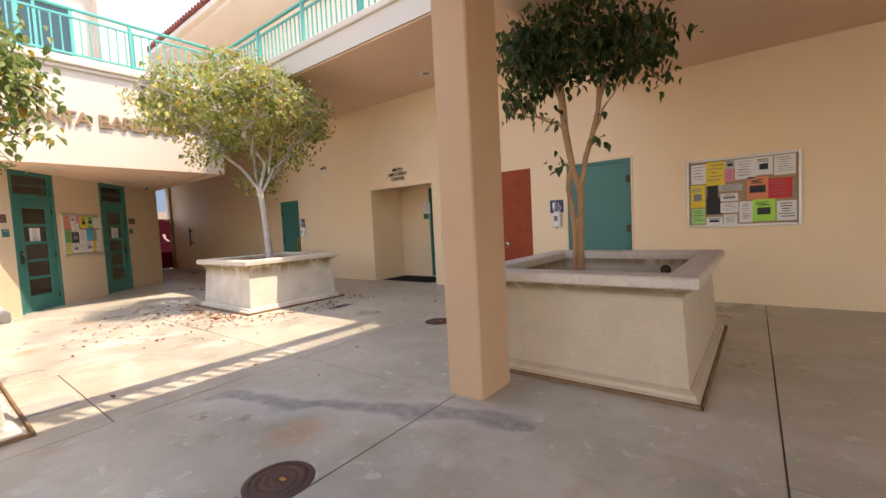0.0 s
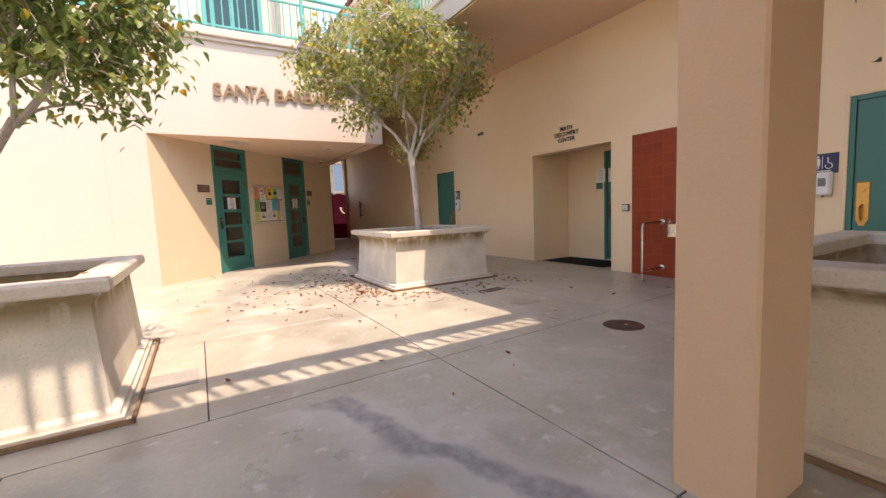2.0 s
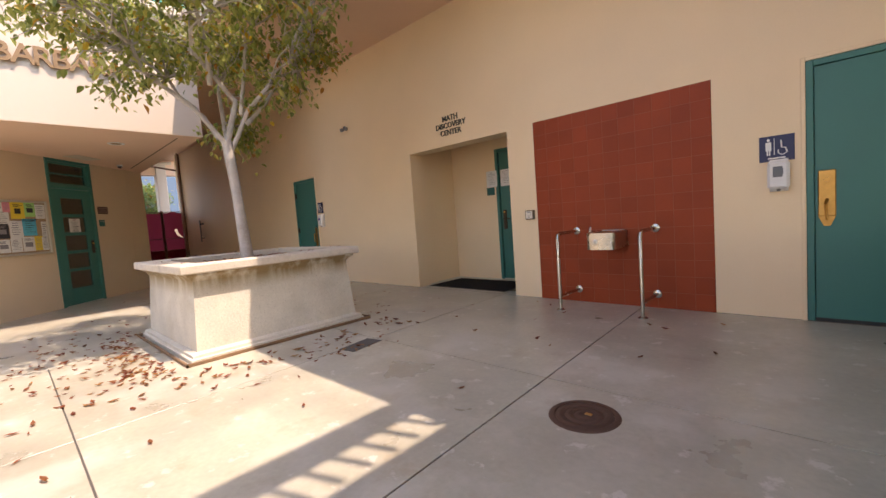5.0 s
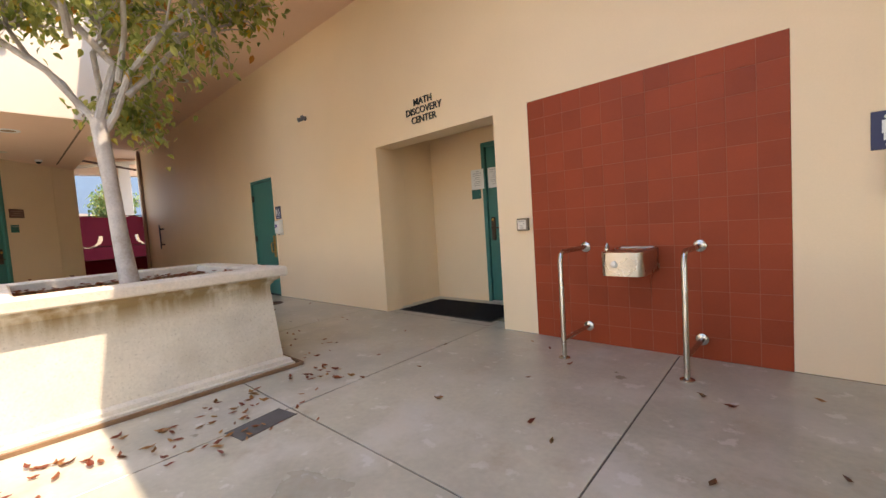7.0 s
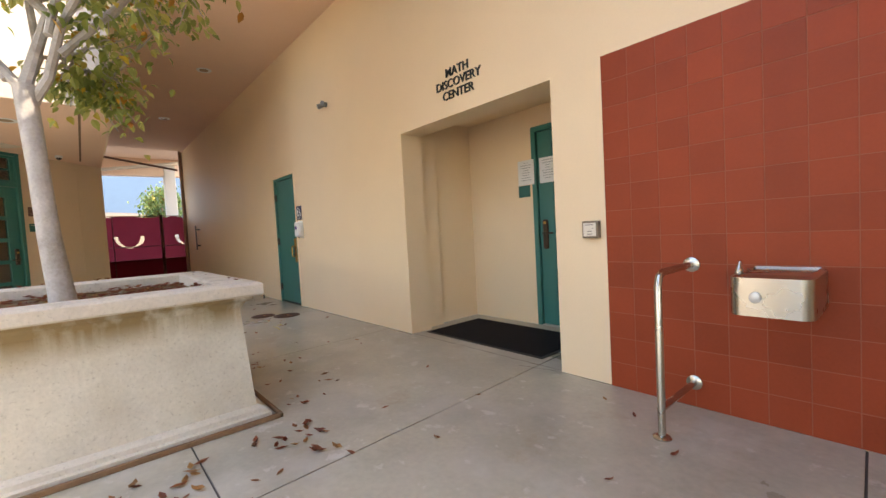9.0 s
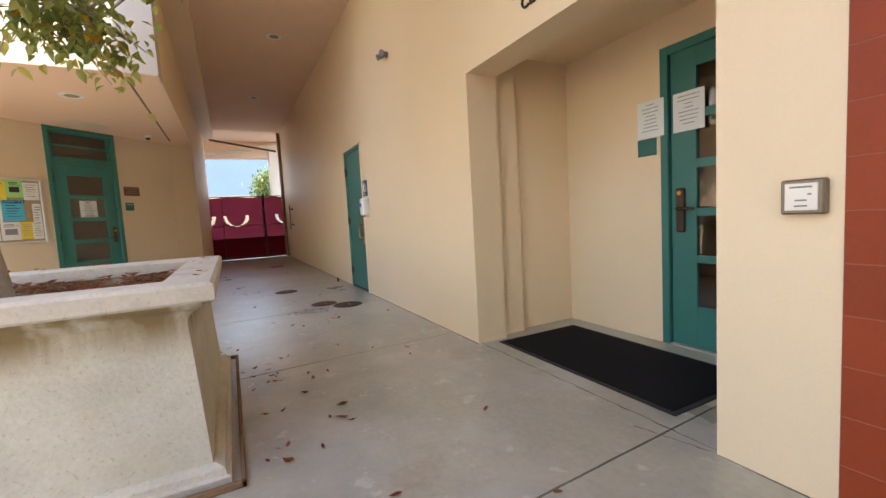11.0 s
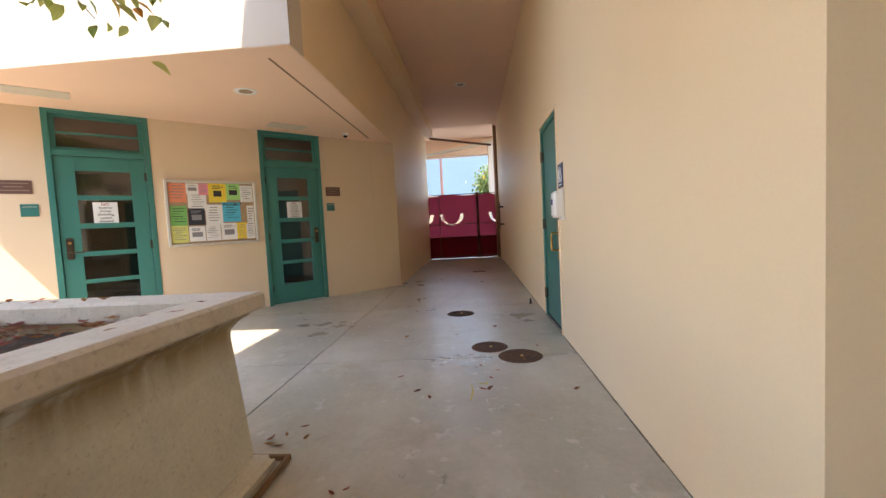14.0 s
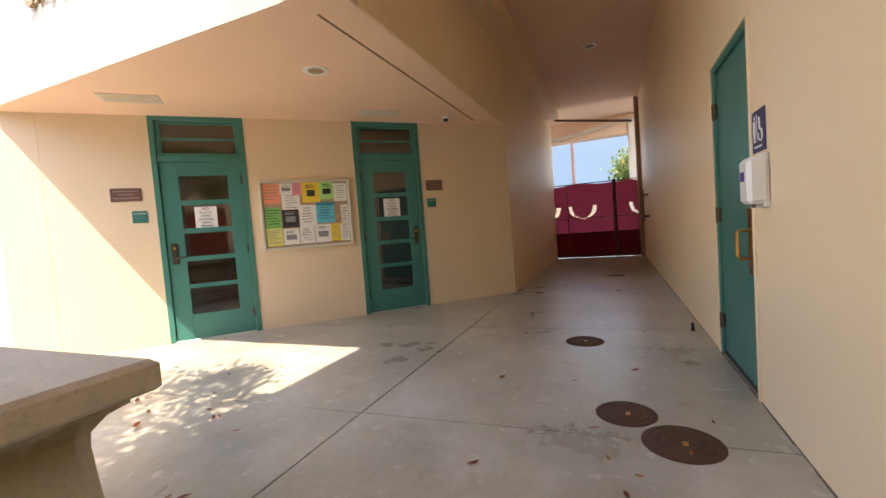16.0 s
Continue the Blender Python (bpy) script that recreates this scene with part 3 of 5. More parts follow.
structure("column", col, COLUMN, "tan stucco column with chipped corners", "column")

# ---- planters ----
def planter(x, y, half=0.915, litter=60, seed=1, soil=0.70, mat=PLANTER, deep=1.0, edge=0.03):
    """Square cast planter: stepped plinth, battered body, coved rim, hollow with soil."""
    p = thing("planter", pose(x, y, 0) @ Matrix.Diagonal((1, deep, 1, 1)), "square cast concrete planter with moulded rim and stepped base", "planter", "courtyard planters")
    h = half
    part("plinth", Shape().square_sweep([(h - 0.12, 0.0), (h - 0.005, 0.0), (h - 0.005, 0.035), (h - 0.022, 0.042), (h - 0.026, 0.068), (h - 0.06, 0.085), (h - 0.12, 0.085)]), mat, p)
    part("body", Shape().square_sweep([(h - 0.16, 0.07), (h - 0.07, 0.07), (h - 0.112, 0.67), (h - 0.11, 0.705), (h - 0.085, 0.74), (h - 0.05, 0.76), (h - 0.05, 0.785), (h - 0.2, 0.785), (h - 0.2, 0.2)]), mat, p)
    part("rim", Shape().square_sweep([(h - 0.21, 0.78), (h - 0.012, 0.78), (h, 0.79), (h, 0.848), (h - 0.015, 0.862), (h - 0.195, 0.862), (h - 0.21, 0.85)]), PLANTER_RIM, p, "weathered pale rim")
    g = Shape()
    n = 14
    rnd = random.Random(seed)
    w = h - 0.19
    g.add([(-w + 2 * w * i / n, -w + 2 * w * j / n, soil + rnd.uniform(-0.025, 0.03)) for j in range(n + 1) for i in range(n + 1)],
          [(j * (n + 1) + i, j * (n + 1) + i + 1, (j + 1) * (n + 1) + i + 1, (j + 1) * (n + 1) + i) for j in range(n) for i in range(n)])
    part("soil", g, SOIL, p, "dry brown soil", True)
    for k in range(4):
        e = Shape().box(-h - edge - 0.02, -h - edge - 0.02, 0, h + edge + 0.02, -h - edge, 0.03, 0.004)
        part("edging_strip", e, WOOD_STRIP, p, "weathered timber edging strip round the base", at=pose(0, 0, 0, 0, 0, 90 * k))
    leaves = Shape()
    for i in range(litter):
        a, r = rnd.uniform(-w, w) * 0.97, rnd.uniform(-w, w) * 0.97
        fallen_leaf(leaves, rnd, a, r, soil + 0.035 + rnd.uniform(0, 0.03), rnd.uniform(0.05, 0.09))
    for i in range(litter // 3):
        a, r = w * rnd.uniform(0.1, 0.95), w * rnd.uniform(0.35, 0.95)
        fallen_leaf(leaves, rnd, a, r, soil + 0.03 + rnd.uniform(0, 0.07), rnd.uniform(0.05, 0.085))
    for i in range(litter // 50):
        fallen_leaf(leaves, rnd, rnd.uniform(-w, w), rnd.choice((-1, 1)) * (h - rnd.uniform(0.05, 0.16)), 0.865, rnd.uniform(0.04, 0.065))
        fallen_leaf(leaves, rnd, rnd.choice((-1, 1)) * (h - rnd.uniform(0.05, 0.16)), rnd.uniform(-w, w), 0.865, rnd.uniform(0.04, 0.065))
    if litter:
        tagged(part("leaf_litter", leaves, LEAF_DRY, p, "dry brown fallen leaves"), kind="stuff")
    return p


def fallen_leaf(s, rnd, x, y, z, size):
    """A small curled dry leaf lying at a random turn."""
    a = rnd.uniform(0, 2 * math.pi)
    ca, sa = math.cos(a), math.sin(a)
    w, curl = size * rnd.uniform(0.28, 0.45), size * rnd.uniform(0.05, 0.3)
    pts = [(-size / 2, 0, curl), (-size * 0.1, w / 2, curl * 0.8), (size * 0.25, w * 0.4, curl * 0.5), (size / 2, 0, curl * 1.1),
           (size * 0.25, -w * 0.4, curl * 0.6), (-size * 0.1, -w / 2, curl), (0, 0, 0.002)]
    s.add([(x + px * ca - py * sa, y + px * sa + py * ca, z + pz) for px, py, pz in pts],
          [(6, 0, 5), (6, 5, 4), (6, 4, 3), (6, 3, 2), (6, 2, 1), (6, 1, 0)])


planter(-7.41, 4.185, 0.91, 620, 3, 0.73)
planter(-4.89, -0.485, 0.915, 60, 4, 0.55)
planter(-1.29, 4.27, 0.94, 30, 5, 0.47, PLANTER_SHADED, 1.23, 0.0)


g = thing("pipe_stub", pose(-0.88, 5.185, 0.66), "rusty broken pipe stub in the planter's inner wall", "pipe")
part("flange", Shape().tube([(0, 0.02, 0), (0, -0.012, 0), (0, -0.02, 0)], [0.055, 0.055, 0.04], 14), IRON, g, smooth=True)
part("pipe", Shape().tube([(0, -0.01, 0), (0.005, -0.06, -0.008), (0.012, -0.085, -0.02)], [0.028, 0.027, 0.022], 10), IRON, g, smooth=True)


# ---- trees ----
def leaf(s, rnd, p, size, droop):
    """One folded, pointed leaf hanging from p."""
    a = rnd.uniform(0, 2 * math.pi)
    d = Vector((math.cos(a), math.sin(a), -rnd.uniform(0.2, droop))).normalized()
    side = d.cross(Vector((rnd.uniform(-0.6, 0.6), rnd.uniform(-0.6, 0.6), 1))).normalized()
    up = side.cross(d)
    w = size * rnd.uniform(0.24, 0.33)
    lift = up * w * 0.35
    q = [p, p + d * size * 0.22 + side * w * 0.8 + lift, p + d * size * 0.52 + side * w * 0.9 + lift, p + d * size * 0.8 + side * w * 0.42 - up * w * 0.1, p + d * size - up * w * 0.4,
         p + d * size * 0.8 - side * w * 0.42 - up * w * 0.1, p + d * size * 0.52 - side * w * 0.9 + lift, p + d * size * 0.22 - side * w * 0.8 + lift, p + d * size * 0.55]
    s.add(q, [(8, 0, 1, 2), (8, 2, 3, 4), (8, 4, 5, 6), (8, 6, 7, 0)])


def bent(rnd, a, b, steps, wob):
    """A wavering line of points from a to b."""
    a, b = Vector(a), Vector(b)
    w = (b - a).length * wob
    out = [a]
    for i in range(1, steps):
        t = i / steps
        out.append(a.lerp(b, t) + Vector((rnd.gauss(0, w), rnd.gauss(0, w), rnd.gauss(0, w * 0.6) + 0.08 * (b - a).length * math.sin(t * math.pi))))
    return out + [b]


def tree(m, label, trunks, limbs, lobes, twigs, per_twig, size, bark, leaves, seed, droop=1.6, spread=0.16, group="courtyard trees"):
    """A small courtyard tree. trunks: (points, radii); limbs: (start, end, radius); lobes: (centre, half sizes) of the crown."""
    rnd = random.Random(seed)
    t = thing("tree", m, label, "tree", group)
    tr = Shape()
    for pts, radii in trunks:
        tr.tube(pts, radii, 12)
    part("trunk", tr, bark, t, smooth=True)
    sources = []
    for a, b, r in limbs:
        line = bent(rnd, a, b, 6, 0.035)
        part("limb", Shape().tube(line, [r * (1 - 0.75 * i / 6) for i in range(7)], 8), bark, t, smooth=True)
        sources += line[2:]
    tw, cr = Shape(), Shape()
    total = sum(h[0] * h[1] * h[2] for c, h in lobes)
    for c, h in lobes:
        for i in range(max(1, round(twigs * h[0] * h[1] * h[2] / total))):
            d = Vector((rnd.gauss(0, 1), rnd.gauss(0, 1), rnd.gauss(0, 1))).normalized() * rnd.uniform(0.35, 1.0) ** 0.6
            tip = Vector(c) + Vector((d.x * h[0], d.y * h[1], d.z * h[2]))
            near = sorted(sources, key=lambda q: (q - tip).length)[rnd.randrange(0, 3)]
            line = bent(rnd, near, tip, 4, 0.05)
            tw.tube(line, [0.011, 0.009, 0.007, 0.005, 0.003], 5, False)
            for k in range(per_twig):
                u = rnd.uniform(0.45, 1.02) * 4
                i0 = min(3, int(u))
                q = line[i0].lerp(line[i0 + 1], u - i0) + Vector((rnd.gauss(0, spread), rnd.gauss(0, spread), rnd.gauss(0, spread * 0.8)))
                leaf(cr, rnd, q, size * rnd.uniform(0.7, 1.25), droop)
    tagged(part("branchwork", tw, bark, t), kind="stuff")
    tagged(part("crown", cr, leaves, t, "many small pointed hanging leaves"), kind="stuff")
    return t


# tree in the middle planter: pale trunk, open yellow-green crown
tree(pose(0, 0, 0), "slender pale-barked tree with yellowing green leaves in a planter",
     [([(-7.30, 4.16, 0.60), (-7.31, 4.15, 0.85), (-7.29, 4.12, 1.2), (-7.30, 4.10, 1.6), (-7.33, 4.07, 2.12)], [0.090, 0.068, 0.058, 0.053, 0.056])],
     [((-7.33, 4.07, 2.08), (-7.4, 2.35, 3.6), 0.030), ((-7.33, 4.07, 2.1), (-7.1, 3.6, 4.4), 0.036), ((-7.33, 4.08, 1.98), (-6.75, 4.75, 3.1), 0.031),
      ((-7.33, 4.07, 2.1), (-8.3, 4.3, 3.5), 0.027), ((-7.3, 3.95, 2.7), (-6.5, 3.5, 3.9), 0.028), ((-7.2, 4.25, 2.3), (-7.2, 5.2, 3.2), 0.026), ((-7.36, 4.0, 2.15), (-7.9, 3.2, 3.2), 0.026), ((-7.2, 4.2, 2.4), (-7.1, 4.6, 4.2), 0.024), ((-8.0, 4.25, 3.1), (-8.5, 3.7, 3.8), 0.016), ((-7.45, 4.12, 2.35), (-8.1, 4.5, 2.45), 0.014), ((-7.1, 3.75, 2.9), (-6.2, 3.8, 3.7), 0.018)],
     [((-7.3, 3.85, 3.30), (0.7, 0.7, 0.5)), ((-7.2, 3.70, 4.05), (0.7, 0.75, 0.36)), ((-7.2, 4.55, 3.95), (0.6, 0.6, 0.40)), ((-7.3, 2.95, 3.75), (0.6, 0.6, 0.38)), ((-7.25, 5.1, 3.35), (0.5, 0.45, 0.42)),
      ((-6.5, 4.65, 3.45), (0.5, 0.5, 0.42)), ((-8.2, 4.70, 3.30), (0.55, 0.5, 0.45)), ((-6.25, 3.80, 3.50), (0.45, 0.6, 0.45)), ((-8.45, 3.70, 3.45), (0.45, 0.6, 0.5)), ((-7.3, 2.50, 3.30), (0.5, 0.38, 0.34)),
      ((-6.5, 3.0, 3.40), (0.5, 0.5, 0.42)), ((-8.2, 2.90, 3.40), (0.5, 0.5, 0.45)), ((-7.15, 4.60, 2.72), (0.5, 0.45, 0.26)), ((-7.35, 3.15, 2.62), (0.4, 0.4, 0.24)), ((-8.0, 4.45, 2.35), (0.42, 0.38, 0.26)), ((-7.85, 4.40, 2.20), (0.4, 0.35, 0.24))],
     660, 17, 0.079, BARK_PALE, LEAF_LIGHT, 11, spread=0.085)
# tree in the sunny planter, forking low
tree(pose(0, 0, 0), "slender pale-barked tree with fresh green leaves in a planter",
     [([(-4.9, -0.42, 0.5), (-4.93, -0.43, 0.95), (-4.95, -0.44, 1.3)], [0.058, 0.046, 0.042]),
      ([(-4.95, -0.44, 1.25), (-4.98, -0.47, 1.7), (-5.0, -0.45, 2.3)], [0.034, 0.030, 0.026]), ([(-4.95, -0.44, 1.25), (-4.93, -0.30, 1.55), (-4.95, -0.12, 1.9)], [0.038, 0.032, 0.028])],
     [((-5.0, -0.45, 2.2), (-5.0, -0.5, 3.9), 0.027), ((-4.95, -0.12, 1.85), (-4.8, 0.6, 2.75), 0.025), ((-5.0, -0.45, 2.2), (-5.7, -0.2, 3.2), 0.022), ((-5.0, -0.45, 2.2), (-4.4, -0.6, 3.3), 0.022),
      ((-5.0, -0.45, 2.2), (-5.1, -1.4, 3.2), 0.022), ((-4.95, -0.12, 1.85), (-5.35, 0.35, 2.35), 0.014), ((-4.95, -0.12, 1.85), (-4.6, 0.1, 3.1), 0.02)],
     [((-4.9, -0.2, 3.15), (0.9, 0.7, 0.6)), ((-4.75, 0.38, 2.7), (0.6, 0.45, 0.45)), ((-5.1, -1.2, 3.1), (0.8, 0.7, 0.7)), ((-4.7, -0.3, 2.5), (0.55, 0.5, 0.35)), ((-5.0, -0.5, 3.8), (0.8, 0.8, 0.5)), ((-5.6, 0.05, 2.6), (0.5, 0.5, 0.4)), ((-4.8, 0.62, 2.4), (0.4, 0.36, 0.4)), ((-5.0, 0.5, 3.0), (0.5, 0.42, 0.4)), ((-4.75, 0.25, 2.12), (0.38, 0.38, 0.22)), ((-4.95, 0.55, 2.05), (0.3, 0.28, 0.18))],
     540, 19, 0.080, BARK_PALE, LEAF_MID, 12, spread=0.11)
# fig tree under the gallery: twin twisting trunks, dark hanging leaves
tree(pose(0, 0, 0), "twin-trunked fig tree with tan bark and dark leaves in a planter",
     [([(-1.43, 4.0, 0.42), (-1.42, 4.0, 0.8), (-1.41, 4.0, 1.14), (-1.40, 4.0, 1.38), (-1.40, 4.0, 1.60)], [0.046, 0.038, 0.032, 0.030, 0.036]),
      ([(-1.41, 4.0, 1.55), (-1.46, 4.0, 1.73), (-1.49, 4.0, 1.89), (-1.53, 4.0, 2.14), (-1.545, 4.0, 2.34), (-1.57, 4.0, 2.66)], [0.033, 0.031, 0.030, 0.032, 0.036, 0.026]),
      ([(-1.40, 4.0, 1.56), (-1.365, 4.0, 1.69), (-1.34, 4.0, 1.85), (-1.285, 4.01, 2.02), (-1.22, 4.02, 2.27), (-1.19, 4.02, 2.46)], [0.028, 0.024, 0.024, 0.023, 0.021, 0.018]),
      ([(-1.47, 3.98, 0.42), (-1.455, 3.97, 1.1), (-1.47, 3.96, 1.40), (-1.505, 3.97, 1.57), (-1.49, 3.96, 1.70), (-1.455, 3.98, 1.80)], [0.028, 0.024, 0.024, 0.023, 0.020, 0.014])],
     [((-1.555, 4.0, 2.45), (-1.75, 3.95, 3.1), 0.030), ((-1.56, 4.0, 2.5), (-1.45, 4.0, 3.2), 0.030), ((-1.19, 4.02, 2.4), (-0.85, 4.1, 3.0), 0.020), ((-1.30, 4.01, 1.98), (-1.05, 4.02, 2.45), 0.016), ((-1.05, 4.02, 2.45), (-0.75, 4.05, 2.75), 0.014),
      ((-1.53, 4.0, 2.12), (-2.05, 3.95, 2.38), 0.013), ((-1.30, 4.0, 1.95), (-1.15, 3.97, 2.02), 0.008), ((-1.54, 4.02, 2.3), (-1.9, 4.05, 2.95), 0.020), ((-1.22, 4.0, 2.3), (-1.3, 3.95, 2.95), 0.016), ((-1.47, 3.99, 1.80), (-1.60, 4.0, 1.83), 0.005)],
     [((-1.45, 4.0, 2.98), (0.62, 0.55, 0.30)), ((-1.85, 3.95, 2.85), (0.36, 0.4, 0.36)), ((-0.85, 4.05, 2.85), (0.30, 0.42, 0.30)), ((-2.0, 3.92, 2.48), (0.14, 0.15, 0.12)), ((-1.16, 3.96, 1.98), (0.05, 0.07, 0.06)), ((-1.45, 3.8, 2.65), (0.3, 0.3, 0.13)),
      ((-1.85, 3.9, 2.55), (0.25, 0.25, 0.15)), ((-0.68, 4.05, 2.55), (0.13, 0.2, 0.2)), ((-1.55, 3.95, 2.25), (0.10, 0.1, 0.07)), ((-1.61, 4.0, 1.82), (0.03, 0.03, 0.03)), ((-1.1, 3.95, 2.65), (0.2, 0.3, 0.13))],
     270, 11, 0.082, BARK_TAN, LEAF_DARK, 13, 2.6, 0.09)


# ---- doors ----
def glazed_door(name, m, width, label, hinge_right=True, transom=True, notice=True, plate=(0.92, 1.17)):
    """Painted steel door with five stacked panes; x across the opening from its left edge, y inwards."""
    d = thing(name, m, label, "door", kind="structure")
    top = 2.655 if transom else 2.14
    fw = 0.06
    fr = Shape().box(0, -0.012, 0, fw, 0.15, top, 0.004).box(width - fw, -0.012, 0, width, 0.15, top, 0.004).box(fw, -0.012, top - fw, width - fw, 0.15, top, 0.004)
    if transom:
        fr.box(fw, -0.012, 2.12, width - fw, 0.15, 2.19, 0.004)
    part("door_frame", fr, TEAL, d)
    if transom:
        w = part("transom", Shape().box(fw, 0.03, 2.19, fw + 0.05, 0.07, 2.595, 0.003).box(width - fw - 0.05, 0.03, 2.19, width - fw, 0.07, 2.595, 0.003)
                 .box(fw + 0.05, 0.03, 2.19, width - fw - 0.05, 0.07, 2.225, 0.003).box(fw + 0.05, 0.03, 2.56, width - fw - 0.05, 0.07, 2.595, 0.003)
                 .box(fw + 0.05, 0.03, 2.375, width - fw - 0.05, 0.07, 2.40, 0.003), TEAL, d)
        for z0, z1 in ((2.225, 2.375), (2.40, 2.56)):
            g = part("pane", Shape().box(fw + 0.05, 0.048, z0, width - fw - 0.05, 0.052, z1), GLASS, w)
            g.visible_shadow = False
    x0, x1 = fw + 0.005, width - fw - 0.005
    lo, hi = x0 + 0.185, x1 - 0.165
    zs = [(0.31, 0.62), (0.67, 0.945), (1.0, 1.275), (1.335, 1.61), (1.665, 1.955)]
    lf = Shape().box(x0, 0.02, 0.012, lo, 0.065, 2.115, 0.003).box(hi, 0.02, 0.012, x1, 0.065, 2.115, 0.003)
    edges = [0.012] + [z for pair in zs for z in pair] + [2.115]
    for i in range(0, len(edges), 2):
        lf.box(lo, 0.02, edges[i], hi, 0.065, edges[i + 1])
    leafp = part("door_leaf", lf, TEAL, d)
    for z0, z1 in zs:
        g = part("pane", Shape().box(lo, 0.04, z0, hi, 0.045, z1), GLASS, leafp)
        g.visible_shadow = False
    hx = x1 if hinge_right else x0
    for z in (0.25, 1.05, 1.9):
        part("hinge", Shape().tube([(hx, 0.012, z - 0.055), (hx, 0.012, z + 0.055)], [0.009, 0.009], 8).box(hx - 0.02, 0.014, z - 0.05, hx + 0.02, 0.0195, z + 0.05), BRONZE, leafp)
    kx, s = (x0 + 0.075, 1) if hinge_right else (x1 - 0.075, -1)
    h = part("handle", Shape().box(kx - 0.035, 0.0, plate[0], kx + 0.035, 0.02, plate[1], 0.012).tube([(kx, 0.01, 1.0), (kx, -0.045, 1.0), (kx + s * 0.13, -0.05, 1.0)], [0.011, 0.010, 0.009], 8), BRONZE, leafp, "dark bronze lever handle")
    part("lock_cylinder", Shape().tube([(kx, 0.006, 1.11), (kx, -0.012, 1.11)], [0.016, 0.015], 12), BRASS, h)
    if notice:
        n = part("notice", Shape().box(lo + 0.13, 0.033, 1.335, lo + 0.37, 0.036, 1.585), paper((0.72, 0.72, 0.70)), leafp, "white printed notice taped to the glass")
        for k, (words, sz) in enumerate((("NO", 0.05), ("Food or", 0.04), ("Drinks", 0.04), ("(including", 0.04), ("water)", 0.04), ("Allowed", 0.04))):
            part("printed_line", text_shape(words, sz, 0, bold=0.0006), paper((0.25, 0.02, 0.02)) if k == 0 else BLACK, n, at=pose(lo + 0.25, 0.0315, 1.557 - k * 0.04))
    part("threshold", Shape().box(fw, -0.01, 0.0, width - fw, 0.15, 0.01, 0.003), ALU, d)
    return d


glazed_door("door_1", slant(D1[0]) @ Matrix.Diagonal((1, 1, 1.02, 1)), D1[1] - D1[0], "closed teal steel door with five panes and a transom")
glazed_door("door_2", slant(D2[0]) @ Matrix.Diagonal((1, 1, 1.02, 1)), D2[1] - D2[0], "closed teal steel door with five panes and a transom", hinge_right=False)
glazed_door("door_5", pose(-6.635, 8.10, 0) @ Matrix.Diagonal((1, 1, 1.03, 1)), 0.96, "closed teal alcove door with narrow panes", transom=False, notice=False, plate=(0.83, 1.145))


def flat_door(name, m, width, height, label, hinge_left):
    """Plain painted door set in a shallow reveal; x from its left edge."""
    d = thing(name, m, label, "door", kind="structure")
    part("outer_frame", Shape().box(-0.03, -0.012, 0, 0.0, 0.1, height + 0.03, 0.004).box(width, -0.012, 0, width + 0.03, 0.1, height + 0.03, 0.004).box(0, -0.012, height, width, 0.1, height + 0.03, 0.004), STUCCO, d, "cream painted casing")
    part("door_frame", Shape().box(0, 0.0, 0, 0.05, 0.12, height, 0.004).box(width - 0.05, 0.0, 0, width, 0.12, height, 0.004).box(0.05, 0.0, height - 0.05, width - 0.05, 0.12, height, 0.004), TEAL, d)
    lf = part("door_leaf", Shape().box(0.053, 0.02, 0.015, width - 0.053, 0.065, height - 0.053, 0.003), TEAL, d)
    part("backing", Shape().box(0.0, 0.1, 0, width, 0.13, height), GAP_SHADE, d)
    hx = 0.045 if hinge_left else width - 0.045
    for z in (0.27, 1.08, 1.85):
        part("hinge", Shape().tube([(hx, -0.002, z - 0.06), (hx, -0.002, z + 0.06)], [0.011, 0.011], 8).box(hx - 0.035, -0.002, z - 0.055, hx + 0.035, 0.019, z + 0.055, 0.002), BRONZE, lf)
    kx = width - 0.14 if hinge_left else 0.127
    if hinge_left:
        part("pull_plate", Shape().box(kx - 0.045, 0.014, 0.72, kx + 0.045, 0.021, 1.12, 0.002), BRASS, lf, "worn brass pull plate")
        part("pull_handle", Shape().tube([(kx + 0.03, 0.018, 0.82), (kx + 0.03, -0.05, 0.82), (kx + 0.03, -0.058, 0.835), (kx + 0.03, -0.058, 0.975), (kx + 0.03, -0.05, 0.99), (kx + 0.03, 0.018, 0.99)], [0.010] * 6, 8), BRASS, lf, "brass pull handle", True)
    else:
        pl = Shape().box(kx - 0.055, 0.010, 0.89, kx + 0.055, 0.021, 1.27, 0.006)
        pl.add([(kx - 0.055, 0.012, 0.89), (kx + 0.055, 0.012, 0.89), (kx + 0.02, 0.012, 0.81), (kx - 0.02, 0.012, 0.81), (kx - 0.055, 0.021, 0.89), (kx + 0.055, 0.021, 0.89), (kx + 0.02, 0.021, 0.81), (kx - 0.02, 0.021, 0.81)],
               [(0, 3, 2, 1), (4, 5, 6, 7), (0, 4, 7, 3), (3, 7, 6, 2), (2, 6, 5, 1)])
        pp = part("lock_plate", pl, BRASS, lf, "worn brass lock plate")
        part("thumb_pull", Shape().tube([(kx, 0.012, 1.03), (kx - 0.01, -0.03, 0.99), (kx, -0.02, 0.86)], [0.012, 0.011, 0.008], 8), BRASS, pp)
        part("lock_cylinder", Shape().tube([(kx, 0.012, 1.19), (kx, -0.006, 1.19)], [0.02, 0.019], 12), BRASS, pp)
    part("door_sweep", Shape().box(0.05, 0.012, 0.0, width - 0.05, 0.03, 0.03, 0.003), BLACK, lf)
    return d


